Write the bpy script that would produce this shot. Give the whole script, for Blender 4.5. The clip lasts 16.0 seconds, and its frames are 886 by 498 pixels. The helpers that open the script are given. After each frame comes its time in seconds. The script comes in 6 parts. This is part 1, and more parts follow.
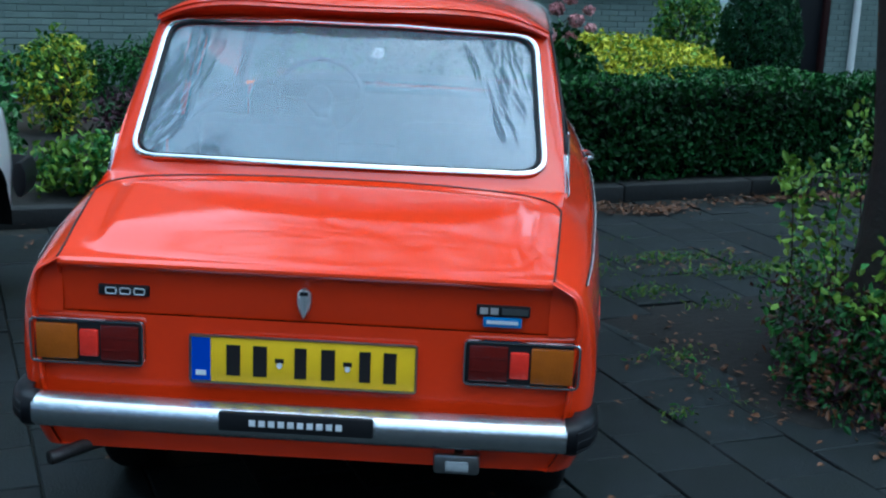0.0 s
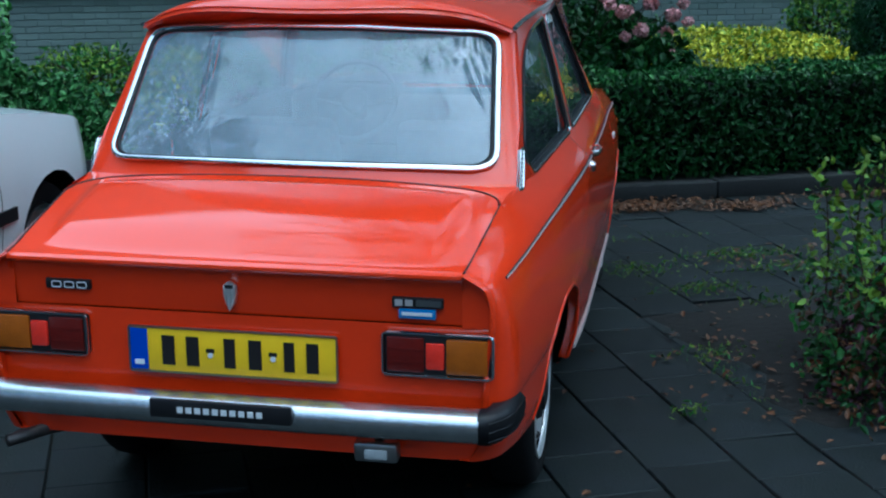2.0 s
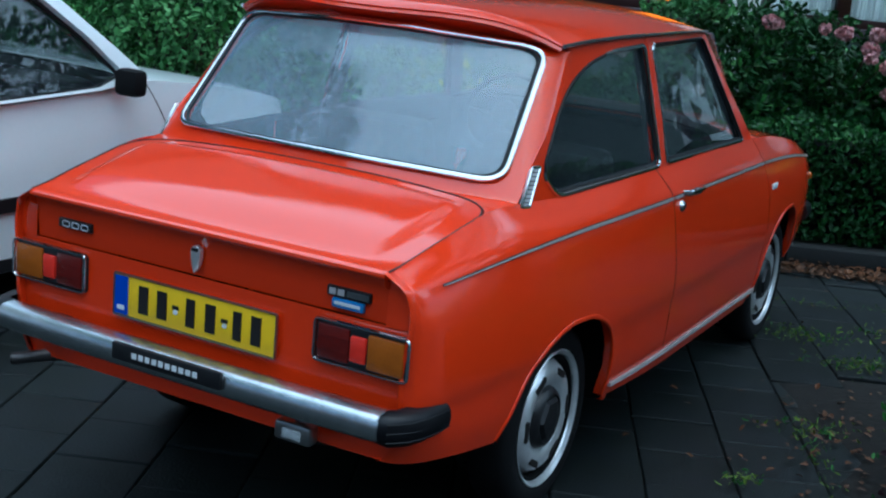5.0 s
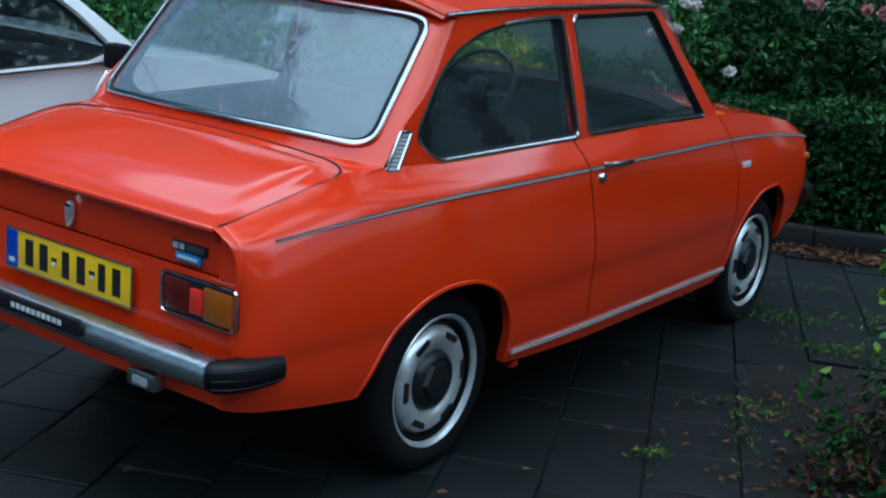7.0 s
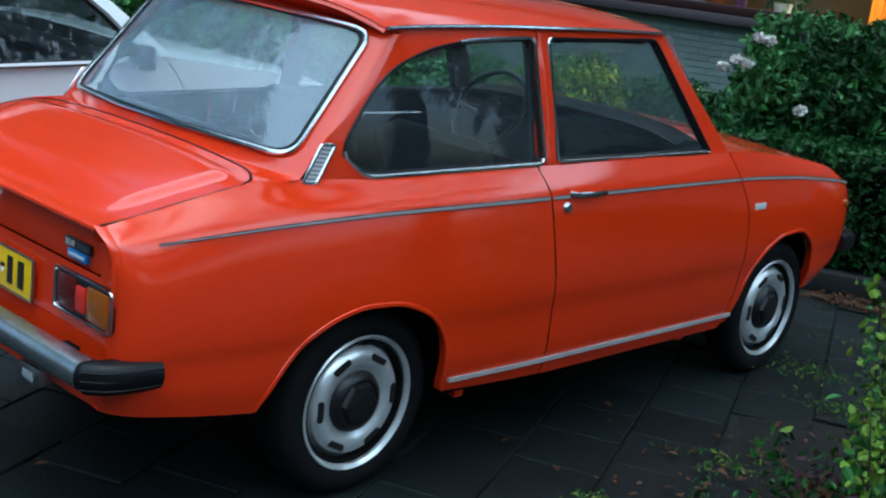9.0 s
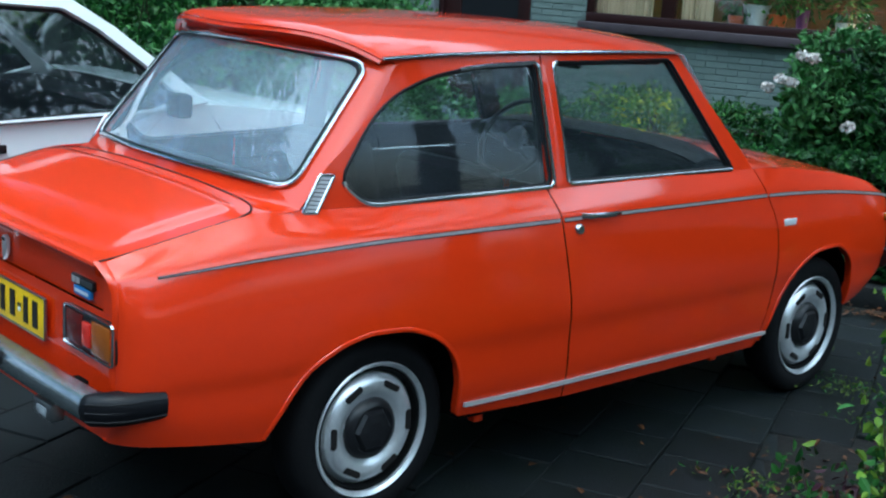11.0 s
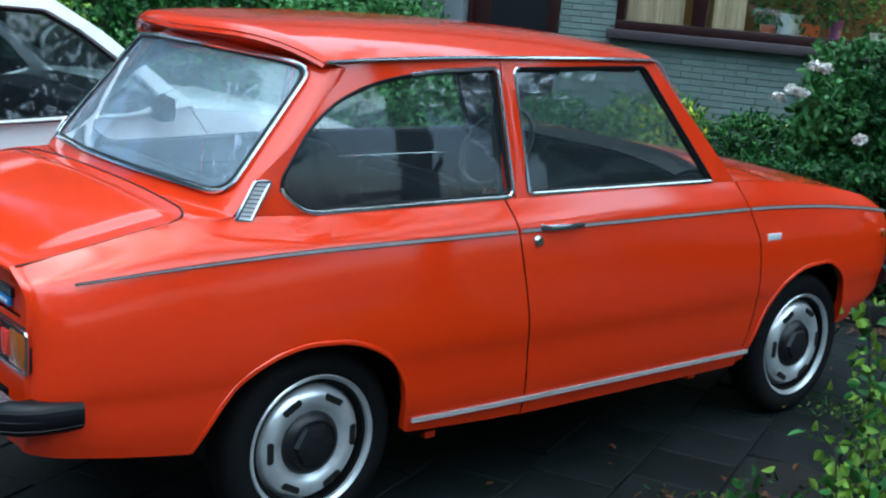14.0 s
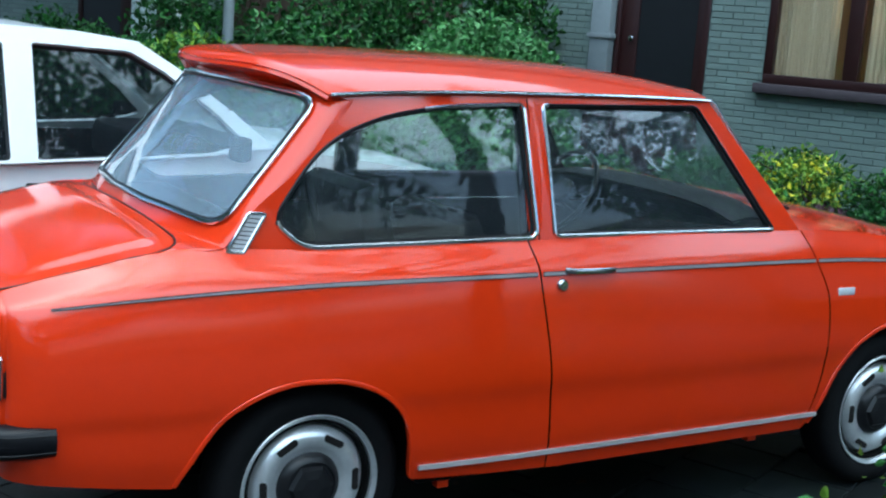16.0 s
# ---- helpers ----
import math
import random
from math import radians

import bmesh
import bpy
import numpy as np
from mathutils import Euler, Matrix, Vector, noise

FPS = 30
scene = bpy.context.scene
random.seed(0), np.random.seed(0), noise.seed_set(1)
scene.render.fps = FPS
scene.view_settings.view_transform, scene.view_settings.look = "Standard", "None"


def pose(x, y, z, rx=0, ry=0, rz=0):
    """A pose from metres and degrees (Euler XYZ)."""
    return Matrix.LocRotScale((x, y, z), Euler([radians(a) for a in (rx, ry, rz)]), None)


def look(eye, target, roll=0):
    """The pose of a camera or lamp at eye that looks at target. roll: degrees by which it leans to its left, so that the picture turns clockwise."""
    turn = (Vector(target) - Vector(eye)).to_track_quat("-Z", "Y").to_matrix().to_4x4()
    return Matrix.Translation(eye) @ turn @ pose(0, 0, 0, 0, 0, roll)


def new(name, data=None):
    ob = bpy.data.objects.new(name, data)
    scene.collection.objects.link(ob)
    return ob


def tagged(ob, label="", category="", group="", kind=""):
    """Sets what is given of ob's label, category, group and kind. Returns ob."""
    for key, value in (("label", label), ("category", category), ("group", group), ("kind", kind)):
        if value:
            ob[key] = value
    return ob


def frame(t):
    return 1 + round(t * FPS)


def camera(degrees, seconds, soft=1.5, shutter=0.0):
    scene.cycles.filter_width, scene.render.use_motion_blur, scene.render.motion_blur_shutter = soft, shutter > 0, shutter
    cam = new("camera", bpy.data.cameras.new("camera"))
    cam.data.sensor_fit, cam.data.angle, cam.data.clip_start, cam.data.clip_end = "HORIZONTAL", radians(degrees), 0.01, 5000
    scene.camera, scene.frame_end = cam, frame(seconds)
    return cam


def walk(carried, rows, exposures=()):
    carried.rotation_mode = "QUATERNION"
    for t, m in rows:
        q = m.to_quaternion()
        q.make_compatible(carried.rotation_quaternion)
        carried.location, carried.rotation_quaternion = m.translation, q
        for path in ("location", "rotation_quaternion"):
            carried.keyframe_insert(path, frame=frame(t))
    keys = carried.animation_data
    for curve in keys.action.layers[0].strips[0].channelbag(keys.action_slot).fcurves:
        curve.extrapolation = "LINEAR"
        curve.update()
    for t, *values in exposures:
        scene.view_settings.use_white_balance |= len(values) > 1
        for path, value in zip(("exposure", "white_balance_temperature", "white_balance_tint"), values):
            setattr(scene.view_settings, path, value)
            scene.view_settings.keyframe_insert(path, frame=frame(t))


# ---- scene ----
cam = camera(39.0, 16.0, soft=2.2)

PATH = [
    (0, (0.403, -2.734, 1.594), (0.338, -0.794, 1.111), 2.5),
    (0.5, (0.554, -2.647, 1.589), (0.367, -0.695, 1.196), 1.4),
    (1, (0.677, -2.629, 1.6), (0.452, -0.673, 1.248), 0.4),
    (1.5, (0.892, -2.707, 1.589), (0.511, -0.793, 1.151), -0.1),
    (2, (1.035, -2.724, 1.601), (0.671, -0.818, 1.115), -0.1),
    (2.5, (1.171, -2.669, 1.59), (0.764, -0.752, 1.187), 1.0),
    (3, (1.3, -2.623, 1.588), (0.78, -0.754, 1.101), 2.1),
    (3.5, (1.514, -2.594, 1.612), (0.904, -0.747, 1.146), 3.6),
    (4, (1.654, -2.513, 1.595), (0.959, -0.693, 1.145), 3.5),
    (4.5, (1.791, -2.443, 1.597), (1.057, -0.636, 1.153), 4.4),
    (4.7, (1.86, -2.428, 1.581), (1.048, -0.658, 1.123), 5.2),
    (6.8, (2.584, -2.088, 1.597), (1.46, -0.5, 1.132), 4.5),
    (7, (2.664, -2.063, 1.592), (1.549, -0.479, 1.091), 4.9),
    (7.5, (2.787, -1.923, 1.594), (1.618, -0.359, 1.162), 4.3),
    (8, (2.855, -1.763, 1.611), (1.657, -0.215, 1.204), 4.1),
    (8.5, (2.997, -1.633, 1.621), (1.72, -0.148, 1.218), 5.7),
    (9, (3.088, -1.56, 1.626), (1.775, -0.134, 1.135), 7.4),
    (9.2, (3.117, -1.537, 1.596), (1.786, -0.118, 1.135), 5.9),
    (11.3, (3.319, -1.397, 1.613), (1.886, -0.072, 1.173), 4.0),
    (11.5, (3.335, -1.388, 1.619), (1.909, -0.057, 1.176), 4.0),
    (12, (3.383, -1.365, 1.641), (1.966, -0.026, 1.194), 4.3),
    (12.5, (3.428, -1.327, 1.632), (2.029, 0.017, 1.145), 4.3),
    (13, (3.411, -1.298, 1.627), (2.027, 0.072, 1.171), 4.4),
    (13.5, (3.362, -1.209, 1.625), (1.948, 0.136, 1.187), 4.3),
    (14, (3.408, -1.102, 1.613), (1.918, 0.161, 1.18), 4.4),
    (14.5, (3.51, -0.955, 1.608), (1.941, 0.209, 1.178), 5.8),
    (15, (3.535, -0.834, 1.611), (1.937, 0.295, 1.194), 4.1),
    (15.5, (3.544, -0.728, 1.575), (1.921, 0.382, 1.207), 4.0),
    (16, (3.593, -0.629, 1.566), (1.916, 0.4, 1.205), 4.2),
]
walk(cam, [(t, look(eye, target, roll)) for t, eye, target, roll in PATH],
     [(0, 0.78, 4850, -7), (1.0, 0.84, 4850, -7), (2, 0.68, 4850, -7), (4, 0.58, 4900, -6), (7, 0.56, 5100, -6), (8, 0.66, 5150, -6),
      (9, 0.78, 5200, -6), (11.5, 1.16, 5250, -6), (13, 1.26, 5250, -6), (14.5, 1.20, 5250, -6), (16, 1.20, 5250, -6)])


# the street's own directions: s runs along the kerb and the house front, v goes away from the parked cars
TURN = radians(24.5)
SDIR = Vector((math.cos(TURN), math.sin(TURN), 0))
VDIR = Vector((-math.sin(TURN), math.cos(TURN), 0))


def st(s, v, z=0.0):
    return SDIR * s + VDIR * v + Vector((0, 0, z))


STREET = Matrix.Rotation(TURN, 4, "Z")

# ---- light ----
world = bpy.data.worlds.new("world")
scene.world = world
world.use_nodes = True
wn = world.node_tree
sky = wn.nodes.new("ShaderNodeTexSky")
sky.sky_type = "NISHITA"
sky.sun_disc = False
sky.sun_elevation, sky.sun_rotation = radians(76), radians(80)
sky.air_density, sky.dust_density, sky.ozone_density = 1.0, 5.0, 2.0
wn.nodes["Background"].inputs["Strength"].default_value = 0.11
wn.links.new(sky.outputs["Color"], wn.nodes["Background"].inputs["Color"])
sun_data = bpy.data.lights.new("sun", "SUN")
sun_data.energy, sun_data.angle, sun_data.color = 2.4, radians(124), (0.92, 0.98, 1.0)
sun = new("sun", sun_data)
sun.matrix_world = look((1.1, .1, 5.0), (0, 0, 0))


# ---- materials ----
def material(name, colour, rough=0.5, metal=0.0, coat=0.0, scale=8.0, vary=0.25, bump=0.0, bump_scale=60.0, second=None,
             spread=0.5, transmission=0.0, random_tint=0.0, island=False, specular=0.5, ior=1.45):
    """A surface with two scales of variation in its colour and a fine relief."""
    m = bpy.data.materials.new(name)
    m.use_nodes = True
    t = m.node_tree
    n, l = t.nodes, t.links
    b = n["Principled BSDF"]
    b.inputs["Roughness"].default_value = rough
    b.inputs["Metallic"].default_value = metal
    b.inputs["Coat Weight"].default_value = coat
    b.inputs["Coat Roughness"].default_value = 0.07
    b.inputs["Transmission Weight"].default_value = transmission
    b.inputs["Specular IOR Level"].default_value = specular
    b.inputs["IOR"].default_value = ior
    pos = n.new("ShaderNodeTexCoord").outputs["Object"]
    big = n.new("ShaderNodeTexNoise")
    big.inputs["Scale"].default_value = scale
    big.inputs["Detail"].default_value = 5
    fine = n.new("ShaderNodeTexNoise")
    fine.inputs["Scale"].default_value = bump_scale
    fine.inputs["Detail"].default_value = 4
    l.new(pos, big.inputs["Vector"])
    l.new(pos, fine.inputs["Vector"])
    ramp = n.new("ShaderNodeValToRGB")
    ramp.color_ramp.elements[0].position = 0.5 - spread / 2
    ramp.color_ramp.elements[1].position = 0.5 + spread / 2
    c2 = second or tuple(c * (1 - vary) for c in colour)
    ramp.color_ramp.elements[0].color = (*c2, 1)
    ramp.color_ramp.elements[1].color = (*colour, 1)
    mixed = n.new("ShaderNodeMath")
    mixed.operation = "MULTIPLY_ADD"
    mixed.inputs[1].default_value = 0.7
    part2 = n.new("ShaderNodeMath")
    part2.operation = "MULTIPLY"
    part2.inputs[1].default_value = 0.3
    l.new(fine.outputs["Fac"], part2.inputs[0])
    l.new(big.outputs["Fac"], mixed.inputs[0])
    l.new(part2.outputs[0], mixed.inputs[2])
    l.new(mixed.outputs[0], ramp.inputs["Fac"])
    out = ramp.outputs["Color"]
    if random_tint or island:
        src = n.new("ShaderNodeNewGeometry").outputs["Random Per Island"] if island else n.new("ShaderNodeObjectInfo").outputs["Random"]
        hsv = n.new("ShaderNodeHueSaturation")
        val = n.new("ShaderNodeMapRange")
        val.inputs["To Min"].default_value, val.inputs["To Max"].default_value = 1 - random_tint, 1 + random_tint
        l.new(src, val.inputs["Value"])
        l.new(val.outputs["Result"], hsv.inputs["Value"])
        l.new(out, hsv.inputs["Color"])
        out = hsv.outputs["Color"]
    l.new(out, b.inputs["Base Color"])
    if bump:
        bp = n.new("ShaderNodeBump")
        bp.inputs["Strength"].default_value = bump
        bp.inputs["Distance"].default_value = 0.01
        l.new(fine.outputs["Fac"], bp.inputs["Height"])
        l.new(bp.outputs["Normal"], b.inputs["Normal"])
    return m


def leaf_material(name, colour, second, rough=0.45):
    m = material(name, colour, rough=rough, scale=3.0, second=second, spread=0.6, random_tint=0.4, island=True, specular=0.25)
    return m


PAINT = material("orange_red_paint", (0.78, 0.037, 0.001), rough=0.45, coat=1.0, scale=2.0, vary=0.10, bump=0.02, bump_scale=260, specular=0.08)
pt = PAINT.node_tree
pt.nodes["Principled BSDF"].inputs["Coat IOR"].default_value = 1.58
pt.nodes["Principled BSDF"].inputs["Coat Roughness"].default_value = 0.045
wet = pt.nodes.new("ShaderNodeBump")
wet.inputs["Strength"].default_value, wet.inputs["Distance"].default_value = 0.035, 0.004
drops = pt.nodes.new("ShaderNodeTexNoise")
drops.inputs["Scale"].default_value, drops.inputs["Detail"].default_value = 150, 3
pt.links.new(pt.nodes["Texture Coordinate"].outputs["Object"], drops.inputs["Vector"])
pt.links.new(drops.outputs["Fac"], wet.inputs["Height"])
pt.links.new(wet.outputs["Normal"], pt.nodes["Principled BSDF"].inputs["Coat Normal"])
WHITE_PAINT = material("white_car_paint", (0.90, 0.95, 0.97), rough=0.30, coat=0.9, scale=2.0, vary=0.06)
GLOSS_BLACK = material("glossy_black_rubber", (0.006, 0.006, 0.008), specular=0.25, rough=0.4, coat=0.08, scale=20, vary=0.3, bump=0.05)
CHROME_WET = material("wet_chrome", (0.78, 0.80, 0.82), rough=0.25, metal=1.0, scale=30, vary=0.25, bump=0.12, bump_scale=420)
CHROME = material("chrome", (0.72, 0.73, 0.75), rough=0.14, metal=1.0, scale=20, vary=0.2, bump=0.03, bump_scale=120)
BRIGHT_METAL = material("bright_metal", (0.85, 0.86, 0.88), rough=0.32, metal=0.8, scale=40, vary=0.2)
DULL_METAL = material("dull_metal", (0.42, 0.42, 0.42), rough=0.35, metal=1.0, scale=15, vary=0.3)
PIPE_METAL = material("sooty_metal", (0.16, 0.15, 0.15), rough=0.5, metal=1.0, scale=15, vary=0.5)
RIM_PAINT = material("silver_rim_paint", (0.86, 0.88, 0.90), rough=0.28, metal=0.65, scale=25, vary=0.25)
RUBBER = material("black_rubber", (0.012, 0.012, 0.014), rough=0.45, scale=20, vary=0.3, bump=0.05, specular=0.3)
TYRE = material("tyre_rubber", (0.005, 0.005, 0.006), rough=0.8, scale=20, vary=0.4, bump=0.15, bump_scale=90, specular=0.25)
BLACK = material("black_plastic", (0.012, 0.012, 0.014), rough=0.35, scale=20, vary=0.2)
CAVITY = material("undercoat_and_shade_black", (0.006, 0.006, 0.006), rough=0.9, scale=20, vary=0.3, specular=0.1)
VINYL = material("black_vinyl", (0.010, 0.010, 0.012), specular=0.25, rough=0.5, scale=12, vary=0.3, bump=0.03, bump_scale=150)
GREY_TRIM = material("grey_trim", (0.47, 0.43, 0.42), rough=0.45, metal=0.0, scale=20, vary=0.2)
HEADLINER = material("headliner", (0.22, 0.22, 0.21), rough=0.9, scale=30, vary=0.1)
AMBER = material("amber_lens", (0.42, 0.105, 0.004), rough=0.15, coat=0.6, scale=30, vary=0.3, bump=0.2, bump_scale=200)
RED_LENS = material("red_lens", (0.13, 0.006, 0.004), rough=0.15, coat=0.6, scale=30, vary=0.3, bump=0.2, bump_scale=200)
REFLECTOR = material("red_reflector", (0.85, 0.030, 0.015), rough=0.2, coat=0.6, scale=60, vary=0.2, bump=0.3, bump_scale=300)
CLEAR_LENS = material("clear_lens", (0.45, 0.47, 0.48), rough=0.2, coat=0.5, scale=40, vary=0.3)
PLATE_YELLOW = material("plate_yellow", (0.95, 0.60, 0.003), rough=0.4, scale=15, vary=0.08)
PLATE_BLUE = material("plate_blue", (0.01, 0.06, 0.50), rough=0.4, scale=15, vary=0.1)
INK = material("black_ink", (0.012, 0.010, 0.010), rough=0.5, scale=20, vary=0.1)
LETTER_WHITE = material("white_letters", (0.75, 0.76, 0.78), rough=0.4, scale=20, vary=0.1)
BADGE_BLUE = material("badge_blue", (0.05, 0.22, 0.55), rough=0.3, scale=20, vary=0.2)


def glass_material(name, mist=0.0, speckle=0.0, ior=1.5):
    m = bpy.data.materials.new(name)
    m.use_nodes = True
    n, l = m.node_tree.nodes, m.node_tree.links
    b = n["Principled BSDF"]
    b.inputs["Base Color"].default_value = (0.92, 0.96, 0.95, 1)
    b.inputs["Roughness"].default_value = 0.0
    b.inputs["Transmission Weight"].default_value = 1.0
    b.inputs["IOR"].default_value = ior
    if mist:
        film = n.new("ShaderNodeBsdfDiffuse")
        film.inputs["Color"].default_value = (0.54, 0.66, 0.80, 1)
        pos = n.new("ShaderNodeTexCoord").outputs["Object"]
        drops = n.new("ShaderNodeTexNoise")
        drops.inputs["Scale"].default_value = 260
        drops.inputs["Detail"].default_value = 3
        cloud = n.new("ShaderNodeTexNoise")
        cloud.inputs["Scale"].default_value = 4
        l.new(pos, drops.inputs["Vector"])
        l.new(pos, cloud.inputs["Vector"])
        dr = n.new("ShaderNodeMapRange")
        dr.inputs["From Min"].default_value, dr.inputs["From Max"].default_value = 0.45, 0.65
        dr.inputs["To Min"].default_value, dr.inputs["To Max"].default_value = mist, mist + speckle
        l.new(drops.outputs["Fac"], dr.inputs["Value"])
        mul = n.new("ShaderNodeMath")
        mul.operation = "MULTIPLY"
        cl = n.new("ShaderNodeMapRange")
        cl.inputs["From Min"].default_value, cl.inputs["From Max"].default_value = 0.3, 0.7
        cl.inputs["To Min"].default_value, cl.inputs["To Max"].default_value = 0.75, 1.15
        l.new(cloud.outputs["Fac"], cl.inputs["Value"])
        l.new(dr.outputs["Result"], mul.inputs[0])
        l.new(cl.outputs["Result"], mul.inputs[1])
        mix = n.new("ShaderNodeMixShader")
        l.new(mul.outputs[0], mix.inputs["Fac"])
        l.new(b.outputs["BSDF"], mix.inputs[1])
        l.new(film.outputs["BSDF"], mix.inputs[2])
        l.new(mix.outputs["Shader"], n["Material Output"].inputs["Surface"])
    return m


GLASS = glass_material("window_glass")
SIDE_GLASS = glass_material("wet_side_glass", 0.006, 0.02)
MISTED_GLASS = glass_material("misted_glass", 0.11, 0.13, 1.6)
MISTED_SCREEN = glass_material("misted_screen", 0.07, 0.06)
DARK_GLASS = glass_material("dark_car_glass", 0.004, 0.01, 1.45)
DARK_GLASS.node_tree.nodes["Principled BSDF"].inputs["Base Color"].default_value = (0.42, 0.46, 0.47, 1)


# ---- mesh helpers ----
def thing(name, label, category, group="", kind="", at=(0, 0, 0)):
    ob = new(name)
    ob.location = at
    ob.empty_display_size = 0.1
    return tagged(ob, label, category, group, kind)


def finish(ob, mat, smooth):
    me = ob.data
    for mm in (mat if isinstance(mat, (list, tuple)) else [mat]):
        me.materials.append(mm)
    if smooth:
        me.polygons.foreach_set("use_smooth", [True] * len(me.polygons))
    return ob


def part(name, bm, mat, parent=None, label="", smooth=True, kind=""):
    """Links a bmesh as one mesh object under a thing or a part."""
    me = bpy.data.meshes.new(name)
    bmesh.ops.recalc_face_normals(bm, faces=bm.faces)
    bm.to_mesh(me)
    bm.free()
    ob = new(name, me)
    finish(ob, mat, smooth)
    if smooth:
        me.set_sharp_from_angle(angle=radians(40))
    if parent is not None:
        up = Matrix.Identity(4)
        p = parent
        while p is not None:
            up = p.matrix_basis @ up
            p = p.parent
        ob.parent = parent
        ob.matrix_parent_inverse = up.inverted()
    return tagged(ob, label, "", "", kind)


def spline(*knots):
    """A monotone cubic through the knots."""
    xs = [k[0] for k in knots]
    ys = [k[1] for k in knots]
    d = [(ys[i + 1] - ys[i]) / (xs[i + 1] - xs[i]) for i in range(len(xs) - 1)]
    m = [d[0]] + [2 * a * b / (a + b) if a * b > 0 else 0.0 for a, b in zip(d, d[1:])] + [d[-1]]

    def f(x):
        if x <= xs[0]:
            return ys[0] + m[0] * (x - xs[0])
        if x >= xs[-1]:
            return ys[-1] + m[-1] * (x - xs[-1])
        i = max(j for j in range(len(xs) - 1) if xs[j] <= x)
        h = xs[i + 1] - xs[i]
        t = (x - xs[i]) / h
        return ((2 * t**3 - 3 * t**2 + 1) * ys[i] + (t**3 - 2 * t**2 + t) * h * m[i]
                + (-2 * t**3 + 3 * t**2) * ys[i + 1] + (t**3 - t**2) * h * m[i + 1])
    return f


def grid(bm, rows, flip=False):
    """Faces between rows of points."""
    vs = [[bm.verts.new(p) for p in row] for row in rows]
    for a, b in zip(vs, vs[1:]):
        for i in range(len(a) - 1):
            q = (a[i], a[i + 1], b[i + 1], b[i])
            q = tuple(dict.fromkeys(q))
            if len(q) > 2:
                bm.faces.new(q if not flip else q[::-1])
    return vs


def thicken(bm, depth):
    """Gives a sheet its thickness, inwards."""
    bmesh.ops.recalc_face_normals(bm, faces=bm.faces)
    bmesh.ops.solidify(bm, geom=bm.faces[:] + bm.edges[:] + bm.verts[:], thickness=depth)
    return bm


def box(bm, x0, x1, y0, y1, z0, z1, bevel=0.0, m=None):
    r = bmesh.ops.create_cube(bm, size=1)
    vs = r["verts"]
    bmesh.ops.scale(bm, vec=(x1 - x0, y1 - y0, z1 - z0), verts=vs)
    bmesh.ops.translate(bm, vec=((x0 + x1) / 2, (y0 + y1) / 2, (z0 + z1) / 2), verts=vs)
    if bevel:
        es = list({e for v in vs for e in v.link_edges})
        r = bmesh.ops.bevel(bm, geom=es, offset=bevel, segments=2, affect="EDGES", profile=0.5)
        vs = list({v for f in r["faces"] for v in f.verts} | {v for v in vs if v.is_valid})
    if m is not None:
        bmesh.ops.transform(bm, matrix=m, verts=vs)
    return bm


def boxed(*a, **k):
    return box(bmesh.new(), *a, **k)


def tube(bm, points, width, height=None, sides=8, closed=False, up=(0, 0, 1), square=False):
    """A bar swept along points, with an oval or square section: width across, height along up."""
    height = (width[0] if isinstance(width, list) else width) if height is None else height
    pts = [Vector(p) for p in points]
    n = len(pts)
    rings = []
    for i, p in enumerate(pts):
        a = pts[i - 1] if (i or closed) else p
        b = pts[(i + 1) % n] if (i < n - 1 or closed) else p
        t = (b - a).normalized()
        u = up[i] if isinstance(up, list) else up
        wide = width[i] if isinstance(width, list) else width
        side = t.cross(Vector(u))
        side = side.normalized() if side.length > 1e-5 else t.orthogonal().normalized()
        top = side.cross(t).normalized()
        ring = []
        if square:
            offs = [(1, 1), (-1, 1), (-1, -1), (1, -1)]
        else:
            offs = [(math.cos(2 * math.pi * k / sides), math.sin(2 * math.pi * k / sides)) for k in range(sides)]
        for c, s in offs:
            ring.append(bm.verts.new(p + side * c * wide / 2 + top * s * height / 2))
        rings.append(ring)
    k = len(rings[0])
    for i in range(n if closed else n - 1):
        a, b = rings[i], rings[(i + 1) % n]
        for j in range(k):
            bm.faces.new((a[j], a[(j + 1) % k], b[(j + 1) % k], b[j]))
    if not closed:
        bm.faces.new(rings[0][::-1])
        bm.faces.new(rings[-1])
    return bm


def lathe(bm, profile, axis="x", centre=(0, 0, 0), n=48):
    """Turns (along, radius) pairs round the axis."""
    rows = []
    for k in range(n + 1):
        a = 2 * math.pi * k / n
        row = []
        for d, r in profile:
            p = {"x": (d, r * math.cos(a), r * math.sin(a)), "y": (r * math.cos(a), d, r * math.sin(a)), "z": (r * math.cos(a), r * math.sin(a), d)}[axis]
            row.append(Vector(p) + Vector(centre))
        rows.append(row)
    grid(bm, rows)
    bmesh.ops.remove_doubles(bm, verts=bm.verts, dist=1e-5)
    return bm


